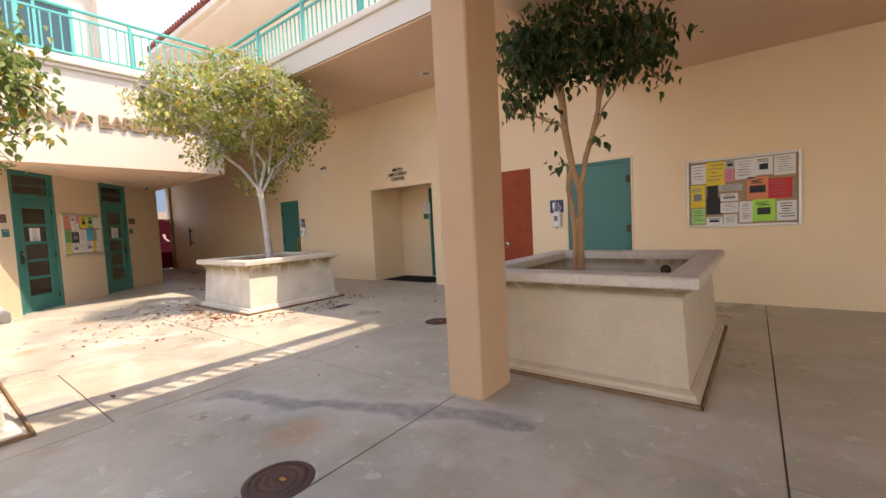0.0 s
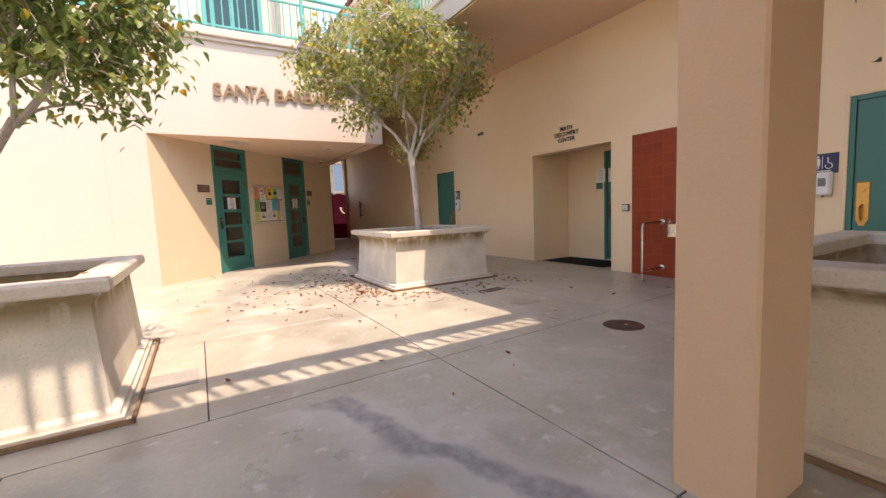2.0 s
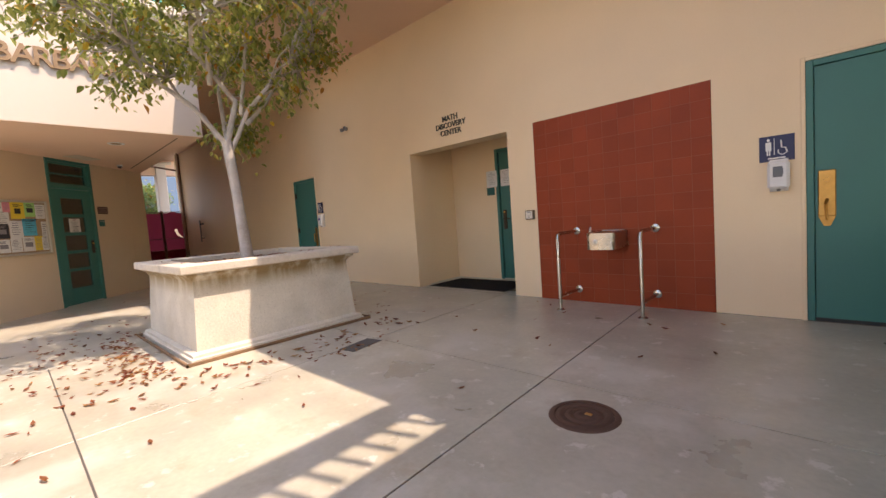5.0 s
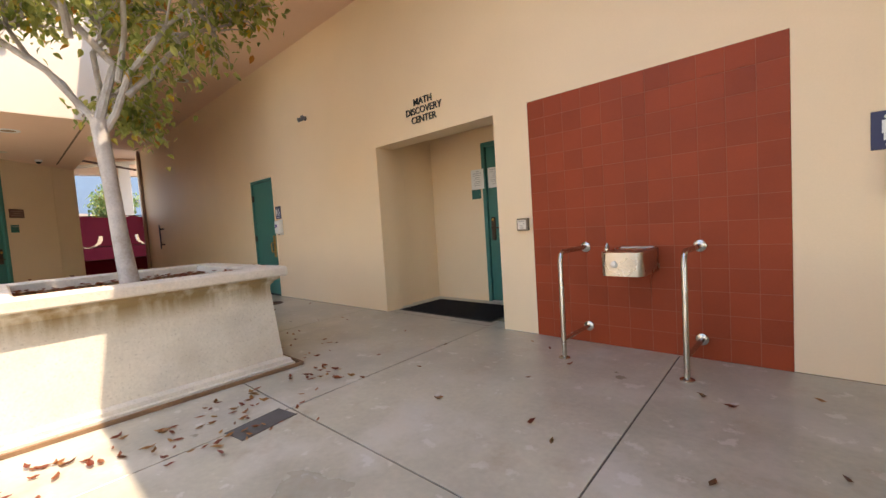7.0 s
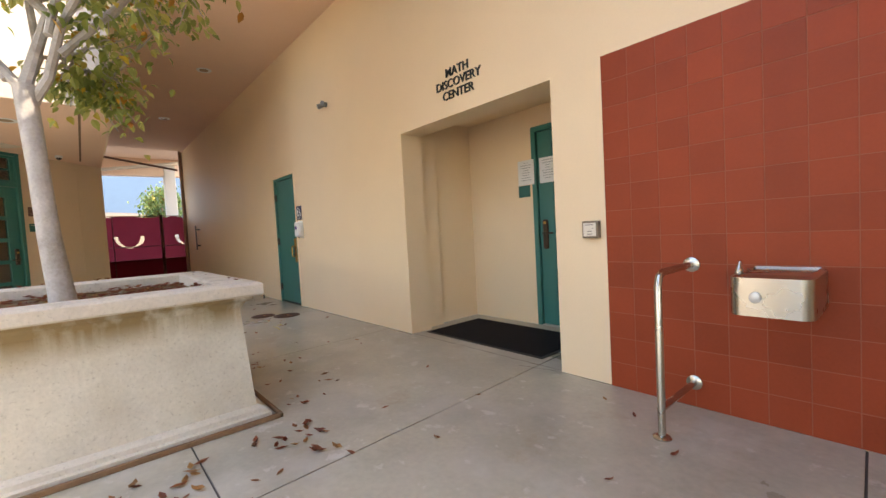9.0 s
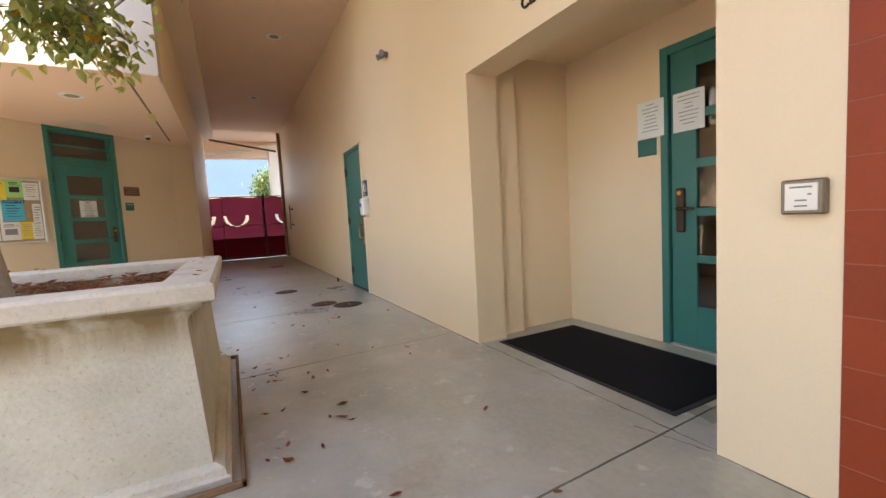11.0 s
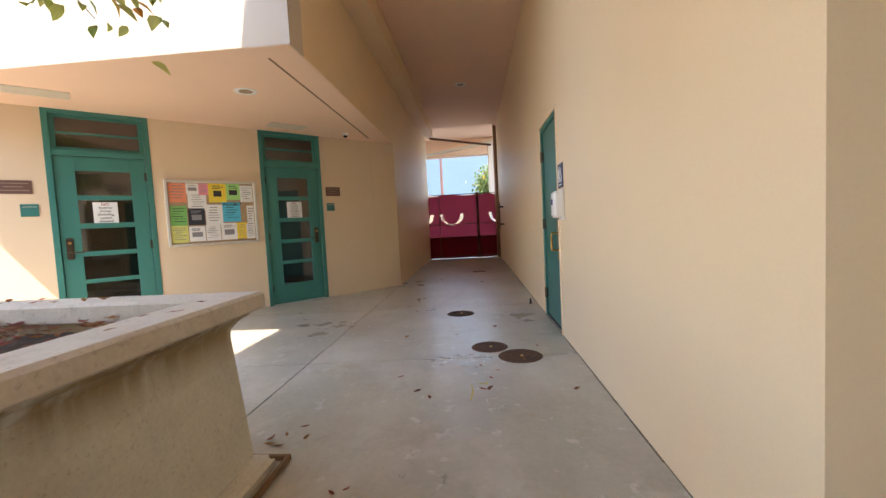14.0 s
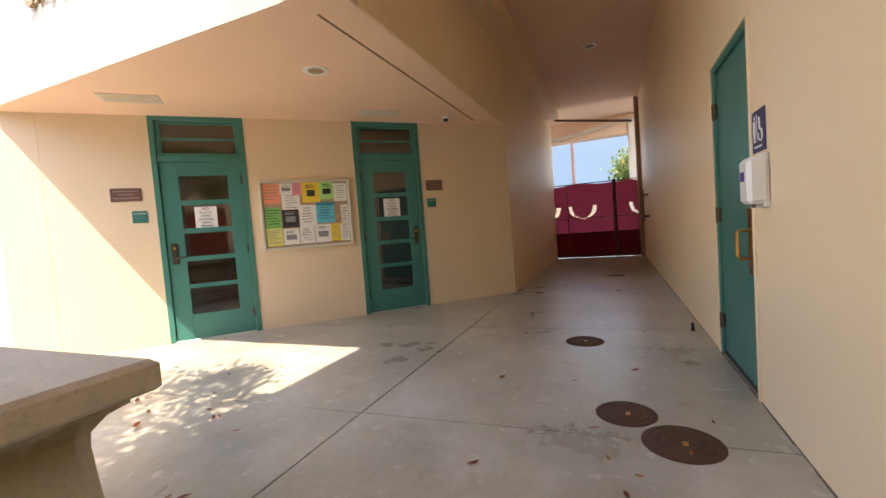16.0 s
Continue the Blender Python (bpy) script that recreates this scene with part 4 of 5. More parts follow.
flat_door("door_3", north(-11.41), 0.925, 2.18, "closed plain teal steel restroom door with brass pull", True)
flat_door("door_4", north(-2.635), 1.01, 2.17, "closed plain teal steel restroom door with brass lock plate", False)


# ---- drinking fountain on its red tile panel ----
RX0, RX1, RZ = -5.188, -3.298, 2.208
panel = structure("tile_panel", Shape().box(RX0, NW - 0.006, 0, RX1, NW + 0.01, RZ), GROUT, "square panel of red terracotta wall tiles", "tile panel")
cols, rows = 11, 13
tw, th = (RX1 - RX0) / cols, RZ / rows
one = Shape().box(0.0022, -0.0014, 0.0022, tw - 0.0022, 0.004, th - 0.0022, 0.0006).mesh("tile", TILE)
trnd = random.Random(8)
for i in range(cols):
    for j in range(rows):
        o = new("tile", one)
        o.parent, o.matrix_local = panel, pose(RX0 + i * tw, NW - 0.006 - trnd.uniform(0, 0.0006), j * th)


def grab_rail(x, label):
    """Bent stainless post rail: foot flange, upright, two arms into wall flanges."""
    g = thing("guard_rail", pose(x, NW, 0), label, "guard rail", "fountain guard rails")
    y = -0.50
    part("upright", Shape().tube([(0, y, 0.0), (0, y, 0.78), (0, y + 0.02, 0.825), (0, y + 0.06, 0.845), (0, -0.02, 0.845)], [0.019] * 5, 12), STEEL, g, smooth=True)
    part("lower_arm", Shape().tube([(0, y + 0.01, 0.15), (0, -0.02, 0.15)], [0.017, 0.017], 12), STEEL, g, smooth=True)
    part("foot_flange", Shape().lathe([(0.045, 0), (0.045, 0.006), (0.03, 0.014), (0.02, 0.016)], 20, (0, y, 0)), STEEL, g, smooth=True)
    for z in (0.845, 0.15):
        part("wall_flange", Shape().tube([(0, -0.012, z), (0, -0.022, z), (0, -0.03, z)], [0.043, 0.043, 0.028], 20), STEEL, g, smooth=True)
    return g


grab_rail(-4.675, "bent stainless steel rail beside the drinking fountain")
grab_rail(-3.815, "bent stainless steel rail beside the drinking fountain")

f = thing("drinking_fountain", pose(-4.245, NW - 0.009, 0.068) @ Matrix.Diagonal((0.80, 0.92, 0.92, 1)), "wall-mounted stainless steel drinking fountain on red tiles", "drinking fountain")
outline = [(-0.19, 0.0), (-0.19, -0.38)] + [(-0.19 + 0.06 - 0.06 * math.cos(a), -0.38 - 0.06 * math.sin(a)) for a in (0.4, 0.8, 1.2)] + [(-0.13, -0.44), (0.13, -0.44)] \
    + [(0.13 + 0.06 * math.sin(a), -0.38 - 0.06 * math.cos(a)) for a in (0.4, 0.8, 1.2)] + [(0.19, -0.38), (0.19, 0.0)]
part("basin_body", Shape().prism(outline, 0.64, 0.83), STEEL, f, "", True)
inner = [(x * 0.86, y * 0.9 - 0.01) for x, y in outline]
s = Shape()
k = len(outline)
s.add([(x, y, 0.831) for x, y in outline] + [(x, y, 0.845) for x, y in inner] + [(x * 0.8, y * 0.8 - 0.03, 0.80) for x, y in inner],
      [(i, (i + 1) % k, (i + 1) % k + k, i + k) for i in range(k)] + [(i + k, (i + 1) % k + k, (i + 1) % k + 2 * k, i + 2 * k) for i in range(k)] + [tuple(range(2 * k, 3 * k))])
part("basin_bowl", s, STEEL, f, "polished steel bowl", True)
part("bubbler", Shape().tube([(-0.155, -0.36, 0.835), (-0.155, -0.36, 0.858), (-0.155, -0.36, 0.86), (-0.150, -0.355, 0.905)], [0.022, 0.022, 0.019, 0.006], 10), STEEL, f, smooth=True)
part("push_button", Shape().tube([(0.0 - 0.06, -0.438, 0.735), (-0.06, -0.455, 0.735), (-0.06, -0.458, 0.735)], [0.028, 0.028, 0.022], 20), ALU, f, "round pale push button", True)
part("drain", Shape().lathe([(0.03, 0), (0.03, 0.004), (0.02, 0.005)], 16, (0.02, -0.22, 0.803)), BRONZE, f)


# ---- signs, dispensers, plates on the north wall ----
def restroom_sign(x, z, w=0.2, h=0.22):
    g = thing("restroom_sign", north(x, z, 0.0), "navy restroom sign with white pictograms and braille line", "sign", "restroom signs")
    part("sign_plate", Shape().box(-w / 2, -0.008, 0, w / 2, -0.001, h, 0.002), NAVY, g)
    fig = Shape().lathe([(0.001, -0.012), (0.009, -0.008), (0.012, 0), (0.009, 0.008), (0.001, 0.012)], 10)
    fig.v = [(vx - 0.055, vy * 0.08 - 0.009, vz + h * 0.84) for vx, vy, vz in fig.v]
    fig.box(-0.075, -0.0105, h * 0.42, -0.035, -0.0085, h * 0.76).box(-0.068, -0.0105, h * 0.24, -0.058, -0.0085, h * 0.42).box(-0.052, -0.0105, h * 0.24, -0.042, -0.0085, h * 0.42)
    part("pictogram", fig, WHITE, g, "white standing figure pictogram")
    part("divider", Shape().box(-0.018, -0.0105, h * 0.24, -0.013, -0.0085, h * 0.9), WHITE, g)
    ring = [(0.04 + 0.03 * math.cos(a), -0.0095, h * 0.38 + 0.03 * math.sin(a)) for a in [math.radians(v) for v in range(150, 420, 30)]]
    wc = Shape().tube(ring, [0.004] * len(ring), 5).tube([(0.03, -0.0095, h * 0.8), (0.034, -0.0095, h * 0.52), (0.06, -0.0095, h * 0.5), (0.072, -0.0095, h * 0.32)], [0.006, 0.006, 0.006, 0.005], 5)
    part("pictogram", wc, WHITE, g, "white wheelchair pictogram")
    part("text_bar", Shape().box(-0.06, -0.0105, h * 0.1, 0.06, -0.0085, h * 0.15), WHITE, g)
    return g


restroom_sign(-10.335, 1.415)
restroom_sign(-2.826, 1.386, 0.24)


def dispenser(x, z, badge):
    g = thing("sanitizer_dispenser", north(x, z), "white plastic wall dispenser for hand sanitizer", "dispenser", "sanitizer dispensers")
    part("housing", Shape().box(-0.075, -0.1, 0.02, 0.075, -0.002, 0.26, 0.02), WHITE, g, smooth=False)
    part("back_plate", Shape().box(-0.065, -0.03, 0.0, 0.065, -0.001, 0.275, 0.006), WHITE, g)
    part("window", Shape().box(-0.035, -0.103, 0.08 + 0.04, 0.03, -0.0985, 0.21, 0.002), GREY_PLASTIC if not badge else WHITE, g, "level window")
    part("badge", Shape().box(-0.03, -0.1045, 0.14, 0.035, -0.1035, 0.19).box(-0.02, -0.1055, 0.152, 0.025, -0.1045, 0.176), paper((0.12, 0.06, 0.30)) if badge else GREY_PLASTIC, g, "printed badge")
    part("nozzle", Shape().tube([(0, -0.06, 0.02), (0, -0.06, 0.0)], [0.015, 0.012], 10), GREY_PLASTIC, g)
    return g


dispenser(-10.265, 1.12, True)
dispenser(-2.812, 1.125, False)

g = thing("door_push_plate", north(-5.286, 1.012) @ Matrix.Diagonal((0.92, 1, 0.94, 1)), "square steel push plate for the automatic door", "push plate")
part("box_housing", Shape().box(-0.065, -0.045, 0.0, 0.065, -0.001, 0.125, 0.006), BRONZE_GREY, g, "dull bronze housing")
part("push_plate", Shape().box(-0.05, -0.05, 0.014, 0.05, -0.0455, 0.111, 0.002), ALU, g, "pale engraved plate")
for u, v, w in ((0.0, 0.094, 0.034), (0.026, 0.068, 0.006), (0.0, 0.047, 0.018), (0.0, 0.027, 0.020)):
    part("text_bar", Shape().box(u - w, -0.0508, v, u + w, -0.0502, v + 0.006), GREY_PLASTIC, g)

g = thing("wall_lettering", north(-6.546, 0.008), "dark raised wall letters reading math discovery center", "lettering")
for k, (words, z) in enumerate((("MATH", 2.56), ("DISCOVERY", 2.458), ("CENTER", 2.355))):
    part("word", text_shape(words, 0.110, 0.006, bold=0.0004, spacing=1.0), BLACK, g, at=pose(0, -0.008, z))

g = thing("wall_lettering", west(2.47, 3.525), "brown raised wall letters reading santa barbara", "lettering")
x = -1.14
for ch, w in zip("SANTA BARBARA", (0.165, 0.19, 0.2, 0.175, 0.19, 0.13, 0.175, 0.19, 0.175, 0.175, 0.19, 0.175, 0.19)):
    if ch != " ":
        part("letter", text_shape(ch, 0.34, 0.014, "LEFT", bold=0.005), LETTER, g, at=pose(x, -0.03, 0.0))
        part("letter_stud", Shape().tube([(x + 0.08, 0.0, 0.03), (x + 0.08, -0.025, 0.03)], [0.006, 0.006], 6), LETTER, g)
    x += (w + 0.016) * 0.93

# security camera on the wall, slit box, small conduit stub
g = thing("wall_light", north(-9.15, 2.93) @ Matrix.Diagonal((0.7, 0.7, 0.7, 1)), "small grey wall-mounted floodlight with two heads", "light")
part("mount", Shape().tube([(0, 0, 0), (0, -0.05, 0)], [0.05, 0.045], 14), GREY_PLASTIC, g, smooth=True)
part("head", Shape().tube([(-0.02, -0.05, -0.01), (-0.05, -0.16, -0.05)], [0.035, 0.05], 12), GREY_PLASTIC, g, smooth=True)
part("head", Shape().tube([(0.03, -0.05, 0.0), (0.09, -0.13, -0.01)], [0.03, 0.045], 12), GREY_PLASTIC, g, smooth=True)
g = thing("wall_slot", north(-17.8, 0.94), "dark narrow upright box standing off the wall", "wall box")
part("slot_frame", Shape().box(-0.05, -0.112, 0, 0.05, -0.095, 0.71, 0.004).box(-0.02, -0.095, 0.10, 0.02, 0, 0.14).box(-0.02, -0.095, 0.57, 0.02, 0, 0.61), BLACK, g)
part("slot_door", Shape().box(-0.035, -0.116, 0.03, 0.035, -0.112, 0.68, 0.001), GREY_PLASTIC, g)
g = thing("door_stop", pose(-12.05, NW - 0.1, 0) @ Matrix.Diagonal((0.6, 0.6, 0.75, 1)), "small dark floor door stop", "door stop")
part("stop_post", Shape().lathe([(0.03, 0), (0.025, 0.02), (0.02, 0.07), (0.024, 0.09), (0.015, 0.1)], 12), BLACK, g)

# alcove: mat, notices
g = thing("door_mat", pose(-6.635, 7.495, 0), "black ribbed entrance mat in the alcove", "mat")
part("mat_border", Shape().box(-0.765, -0.415, 0.001, 0.765, 0.415, 0.008, 0.003), BLACK, g, "black rubber border")
part("carpet", Shape().box(-0.735, -0.385, 0.006, 0.735, 0.385, 0.013, 0.003), RUBBER, g)


def pinned_notice(m, w, h, label, lines, seed):
    n = thing("notice", m, label, "notice", "alcove notices")
    part("sheet", Shape().box(-w / 2, -0.003, 0, w / 2, -0.001, h), paper((0.78, 0.77, 0.74)), n)
    rnd = random.Random(seed)
    for k in range(lines):
        q = rnd.uniform(0.12, 0.36) * w
        part("text_bar", Shape().box(-q, -0.0045, h * (0.9 - 0.8 * k / lines) - 0.004, q, -0.0035, h * (0.9 - 0.8 * k / lines)), GREY_PLASTIC, n)


pinned_notice(pose(-6.71, 8.086, 1.58), 0.22, 0.275, "white printed sheet taped to the alcove wall", 8, 1)
pinned_notice(pose(-6.435, 8.116, 1.58), 0.225, 0.275, "white printed sheet taped to the alcove door", 8, 2)
g = thing("room_sign", pose(-6.75, 8.10, 1.447), "small green room sign", "sign")
part("sign_plate", Shape().box(-0.08, -0.008, 0, 0.08, -0.001, 0.13, 0.002), SIGN_TEAL, g)


# ---- notice boards ----
def notice_board(name, m, w, h, sheets, label):
    b = thing(name, m, label, "notice board", "notice boards")
    part("cork_panel", Shape().box(0.02, -0.012, 0.02, w - 0.02, -0.002, h - 0.02), CORK, b, "brown cork panel")
    fr = 0.035
    part("frame", Shape().box(0, -0.04, 0, fr, -0.001, h, 0.004).box(w - fr, -0.04, 0, w, -0.001, h, 0.004).box(fr, -0.04, 0, w - fr, -0.001, fr, 0.004).box(fr, -0.04, h - fr, w - fr, -0.001, h, 0.004), ALU, b, "pale metal frame")
    rnd = random.Random(w * 100)
    for k, (x0, z0, x1, z1, rgb, dark) in enumerate(sheets):
        y = -0.0135 - 0.0009 * (k % 6)

        X0, X1 = fr + (w - 2 * fr) * x0, fr + (w - 2 * fr) * x1
        Z0, Z1 = fr + (h - 2 * fr) * z0, fr + (h - 2 * fr) * z1
        p = part("flyer", Shape().box(X0, y, Z0, X1, y + 0.0006, Z1), paper(rgb), b)
        H = Z1 - Z0
        bars, block = Shape(), None
        if dark:
            q = rnd.uniform(0.12, 0.3)
            bars.box(X0 + (X1 - X0) * q, y - 0.0008, Z0 + H * 0.3, X1 - (X1 - X0) * q, y - 0.0001, Z0 + H * 0.62)
        n = 3 if dark else rnd.randrange(5, 8)
        for i in range(n):
            zz = Z0 + H * (0.88 - (0.2 if dark else 0.78) * i / n)
            a = rnd.uniform(0.08, 0.25)
            e = rnd.uniform(0.6, 0.92)
            bars.box(X0 + (X1 - X0) * a, y - 0.0008, zz - H * rnd.uniform(0.02, 0.045), X0 + (X1 - X0) * e, y - 0.0001, zz)
        part("print", bars, BLACK if rnd.random() < 0.4 else paper((0.22, 0.21, 0.22)), p, "dark printed lines")
    return b


WHT, YEL, PNK, GRN, BLU, ORG, RED, BLK, GRY = (0.70, 0.69, 0.66), (0.75, 0.55, 0.06), (0.72, 0.25, 0.30), (0.30, 0.60, 0.20), (0.06, 0.42, 0.58), (0.75, 0.26, 0.14), (0.62, 0.05, 0.06), (0.03, 0.03, 0.035), (0.45, 0.44, 0.42)
notice_board("notice_board", north(-0.88, 1.06), 1.25, 0.94, [
    (0.02, 0.66, 0.18, 0.97, WHT, 0), (0.17, 0.62, 0.36, 0.99, YEL, 0), (0.35, 0.66, 0.44, 0.86, PNK, 0), (0.36, 0.86, 0.45, 0.99, GRY, 1), (0.45, 0.68, 0.64, 0.99, WHT, 0),
    (0.63, 0.72, 0.79, 0.99, WHT, 1), (0.80, 0.70, 0.98, 0.99, WHT, 0), (0.01, 0.28, 0.16, 0.64, YEL, 1), (0.18, 0.42, 0.29, 0.62, BLK, 1), (0.29, 0.52, 0.52, 0.62, GRY, 0),
    (0.56, 0.36, 0.75, 0.70, ORG, 1), (0.75, 0.36, 0.95, 0.66, RED, 0), (0.17, 0.16, 0.33, 0.42, BLK, 1), (0.31, 0.36, 0.48, 0.48, WHT, 1), (0.31, 0.18, 0.48, 0.34, WHT, 0), (0.02, 0.02, 0.16, 0.26, GRN, 0),
    (0.17, 0.0, 0.33, 0.12, WHT, 1), (0.34, 0.0, 0.47, 0.15, WHT, 0), (0.49, 0.02, 0.61, 0.34, WHT, 0), (0.61, 0.03, 0.81, 0.36, (0.35, 0.72, 0.10), 1), (0.82, 0.03, 0.99, 0.32, WHT, 0)],
    "cork notice board crowded with coloured flyers in a pale frame")
notice_board("notice_board", slant(2.52, 1.01), 1.15, 0.90, [
    (0.01, 0.68, 0.2, 0.99, ORG, 0), (0.2, 0.82, 0.34, 0.99, WHT, 1), (0.34, 0.80, 0.46, 0.99, PNK, 0), (0.45, 0.68, 0.66, 1.0, YEL, 1), (0.66, 0.72, 0.83, 1.0, GRN, 1), (0.83, 0.68, 0.99, 0.97, WHT, 0),
    (0.21, 0.55, 0.42, 0.84, WHT, 0), (0.01, 0.30, 0.19, 0.62, (0.16, 0.42, 0.12), 0), (0.20, 0.30, 0.39, 0.58, BLK, 1), (0.40, 0.30, 0.6, 0.64, WHT, 0), (0.60, 0.34, 0.82, 0.68, BLU, 0), (0.90, 0.22, 0.99, 0.62, WHT, 0),
    (0.01, 0.02, 0.19, 0.30, (0.60, 0.60, 0.18), 0), (0.20, 0.03, 0.38, 0.28, WHT, 1), (0.39, 0.03, 0.56, 0.30, WHT, 0), (0.57, 0.03, 0.76, 0.32, WHT, 1), (0.76, 0.04, 0.92, 0.32, YEL, 0), (0.88, 0.03, 0.99, 0.30, WHT, 0)],
    "cork notice board with pinned colourful flyers in a pale frame")
bd = [o for o in bpy.data.objects if o.name.startswith("notice_board")][-1]
part("printed_word", text_shape("ACCENT", 0.062, 0, bold=0.001), BLACK, bd, at=pose(0.815, -0.0205, 0.57))

for s0, z, w, h, nm, lab, mt in ((1.13, 1.71, 0.30, 0.15, "wall_plaque", "brown engraved plaque with pale lines", PLAQUE), (1.24, 1.455, 0.15, 0.14, "room_sign", "small green room number sign", SIGN_TEAL),
                                 (4.93, 1.71, 0.26, 0.15, "wall_plaque", "brown engraved metal wall plaque", PLAQUE), (4.87, 1.46, 0.14, 0.13, "room_sign", "small green room number sign", SIGN_TEAL)):
    g = thing(nm, slant(s0, z), lab, "sign")
    part("sign_plate", Shape().box(-w / 2, -0.012, 0, w / 2, -0.001, h, 0.003), mt, g)
    for k in range(3 if mt is PLAQUE else 1):
        q = w * (0.4, 0.25, 0.42)[k]
        part("text_bar", Shape().box(-q, -0.0145, h * (0.75 - 0.26 * k), q, -0.0125, h * (0.80 - 0.26 * k)), PLAQUE_LINE if mt is PLAQUE else ALU, g)

# ---- ceiling fittings ----
def downlight(x, y, z):
    g = thing("downlight", pose(x, y, z), "round recessed ceiling downlight, switched off", "ceiling light", "downlights")
    part("trim_ring", Shape().lathe([(0.075, -0.004), (0.115, -0.006), (0.12, 0.0), (0.075, 0.0)], 28), WHITE, g, smooth=True)
    part("reflector", Shape().lathe([(0.07, -0.005), (0.075, -0.003), (0.02, 0.0)], 28), CORK, g)


for x, y, z in ((-5.03, 6.25, CEIL), (-12.0, 6.08, CEIL), (-15.6, 5.95, CEIL), (-10.88, 3.685, 2.695)):
    downlight(x, y, z)
for s0, o in ((1.42, 0.64), (4.05, 0.44)):
    g = thing("ceiling_vent", pose(0, 0, 2.695) @ slant(s0, 0, o), "white rectangular soffit vent panel", "vent", "soffit vents")
    part("vent_frame", Shape().box(-0.26, -0.13, -0.012, 0.26, 0.13, 0, 0.003), VENT, g)
    for k in range(5):
        part("slat", Shape().box(-0.23, -0.10 + 0.045 * k, -0.016, 0.23, -0.085 + 0.045 * k, -0.012), VENT, g)
g = thing("security_camera", pose(-13.15, 4.08, 2.695), "small white dome security camera", "camera dome")
part("base_ring", Shape().lathe([(0.05, 0), (0.05, -0.03), (0.04, -0.035)], 18), WHITE, g, smooth=True)
part("dome", Shape().lathe([(0.036, -0.034), (0.034, -0.05), (0.02, -0.066), (0.004, -0.07)], 18), BLACK, g, smooth=True)

# ---- end of the passage: pipes, gate, outside ----
g = thing("drain_pipe", pose(0, 0, 0), "brown painted pipe across the passage and down the wall", "pipe")
part("cross_pipe", Shape().tube([(-19.5, 4.80, CEIL), (-19.5, 4.79, 3.90), (-19.5, 4.87, 3.83), (-19.5, 6.75, 3.52)], [0.032] * 4, 10), PIPE, g, smooth=True)
part("down_pipe", Shape().tube([(-19.55, 6.84, 0), (-19.55, 6.84, CEIL)], [0.035, 0.035], 12), BROWN_TRIM, g, smooth=True)
structure("post_passage", Shape().box(-19.85, 6.85, -0.02, -19.65, NW, CEIL, 0.006), BROWN_TRIM, "brown painted post at the end of the passage", "post")
GX = -19.95
g = thing("gate", pose(GX, 0, 0), "chain-link gate covered in maroon privacy mesh", "gate")


def vent(y, z):
    """Whether a spot of the mesh falls in one of the crescent cuts that let the wind through."""
    for cy in (4.42, 5.40, 6.98):
        u, v = (y - cy) / 0.32, (z - 1.45) / 0.34
        if v < 0.02 and abs(math.hypot(u, v) - 1.0) < 0.04 + 0.16 * min(1.0, abs(u)) ** 3 * (1.0 if u > 0 else 0.7):
            return True
    return False


for y0, y1 in ((4.40, 6.23), (6.27, 6.92)):
    n, m = round((y1 - y0) / 0.024), 58
    fab = Shape()
    verts = [(0.012 * math.sin(9 * (y0 + (y1 - y0) * i / n)) * math.sin(2.2 * j / m * math.pi), y0 + (y1 - y0) * i / n, 0.66 + 1.40 * j / m - 0.02 * math.sin(3 * math.pi * i / n) * (j == m)) for j in range(m + 1) for i in range(n + 1)]
    fab.add(verts, [(j * (n + 1) + i, j * (n + 1) + i + 1, (j + 1) * (n + 1) + i + 1, (j + 1) * (n + 1) + i) for j in range(m) for i in range(n)
                    if not vent(y0 + (y1 - y0) * (i + 0.5) / n, 0.66 + 1.40 * (j + 0.5) / m)])
    part("mesh_fabric", fab, MESH_RED, g, "maroon woven mesh with crescent wind vents", True)
    part("lower_fabric", Shape().box(0.014, y0, 0.012, 0.020, y1, 0.70), MESH_RED, g, "darker doubled mesh along the foot of the gate")
    for yy in (y0, y1):
        part("gate_post", Shape().tube([(0.045, yy, 0.0), (0.045, yy, 2.12)], [0.026, 0.026], 10), PIPE, g)
    for zz in (0.08, 0.70, 1.12, 2.08):
        part("gate_rail", Shape().tube([(0.045, y0, zz), (0.045, y1, zz)], [0.014, 0.014], 8), PIPE, g)
part("gate_post", Shape().tube([(0.045, 5.0, 0.0), (0.045, 5.0, 2.1)], [0.014, 0.014], 8), PIPE, g)
structure("pillar_outside", Shape().box(-22.6, 6.75, -0.02, -22.2, 7.1, 4.2, 0.02), STUCCO_SUN, "pale pillar beyond the gate", "pillar")
structure("road", Shape().box(-60, -40, -0.03, -20.3, 60, -0.005), ASPHALT, "pale service road beyond the gate", "road")


def ridge(name, x, y0, y1, base, amp, seed, mat, label):
    """A far range of hills as a rounded ridge facing the passage."""
    s, n = Shape(), 60
    prof = []
    for i in range(n + 1):
        y = y0 + (y1 - y0) * i / n
        prof.append((y, base + amp * (noise.noise((y * 0.008 + seed, seed, 0)) + 0.4 * noise.noise((y * 0.03, seed, 3)))))
    rows = ((0, -1), (0.25, 0.45), (0.6, 0.85), (1.0, 1.0), (1.6, 0.6))
    s.add([(x - depth * base * 2, y, max(-1, h * up)) for depth, up in rows for y, h in prof],
          [(r * (n + 1) + i, r * (n + 1) + i + 1, (r + 1) * (n + 1) + i + 1, (r + 1) * (n + 1) + i) for r in range(len(rows) - 1) for i in range(n)])
    tagged(part(name, s, mat, None, label, True), category="hills", kind="structure")


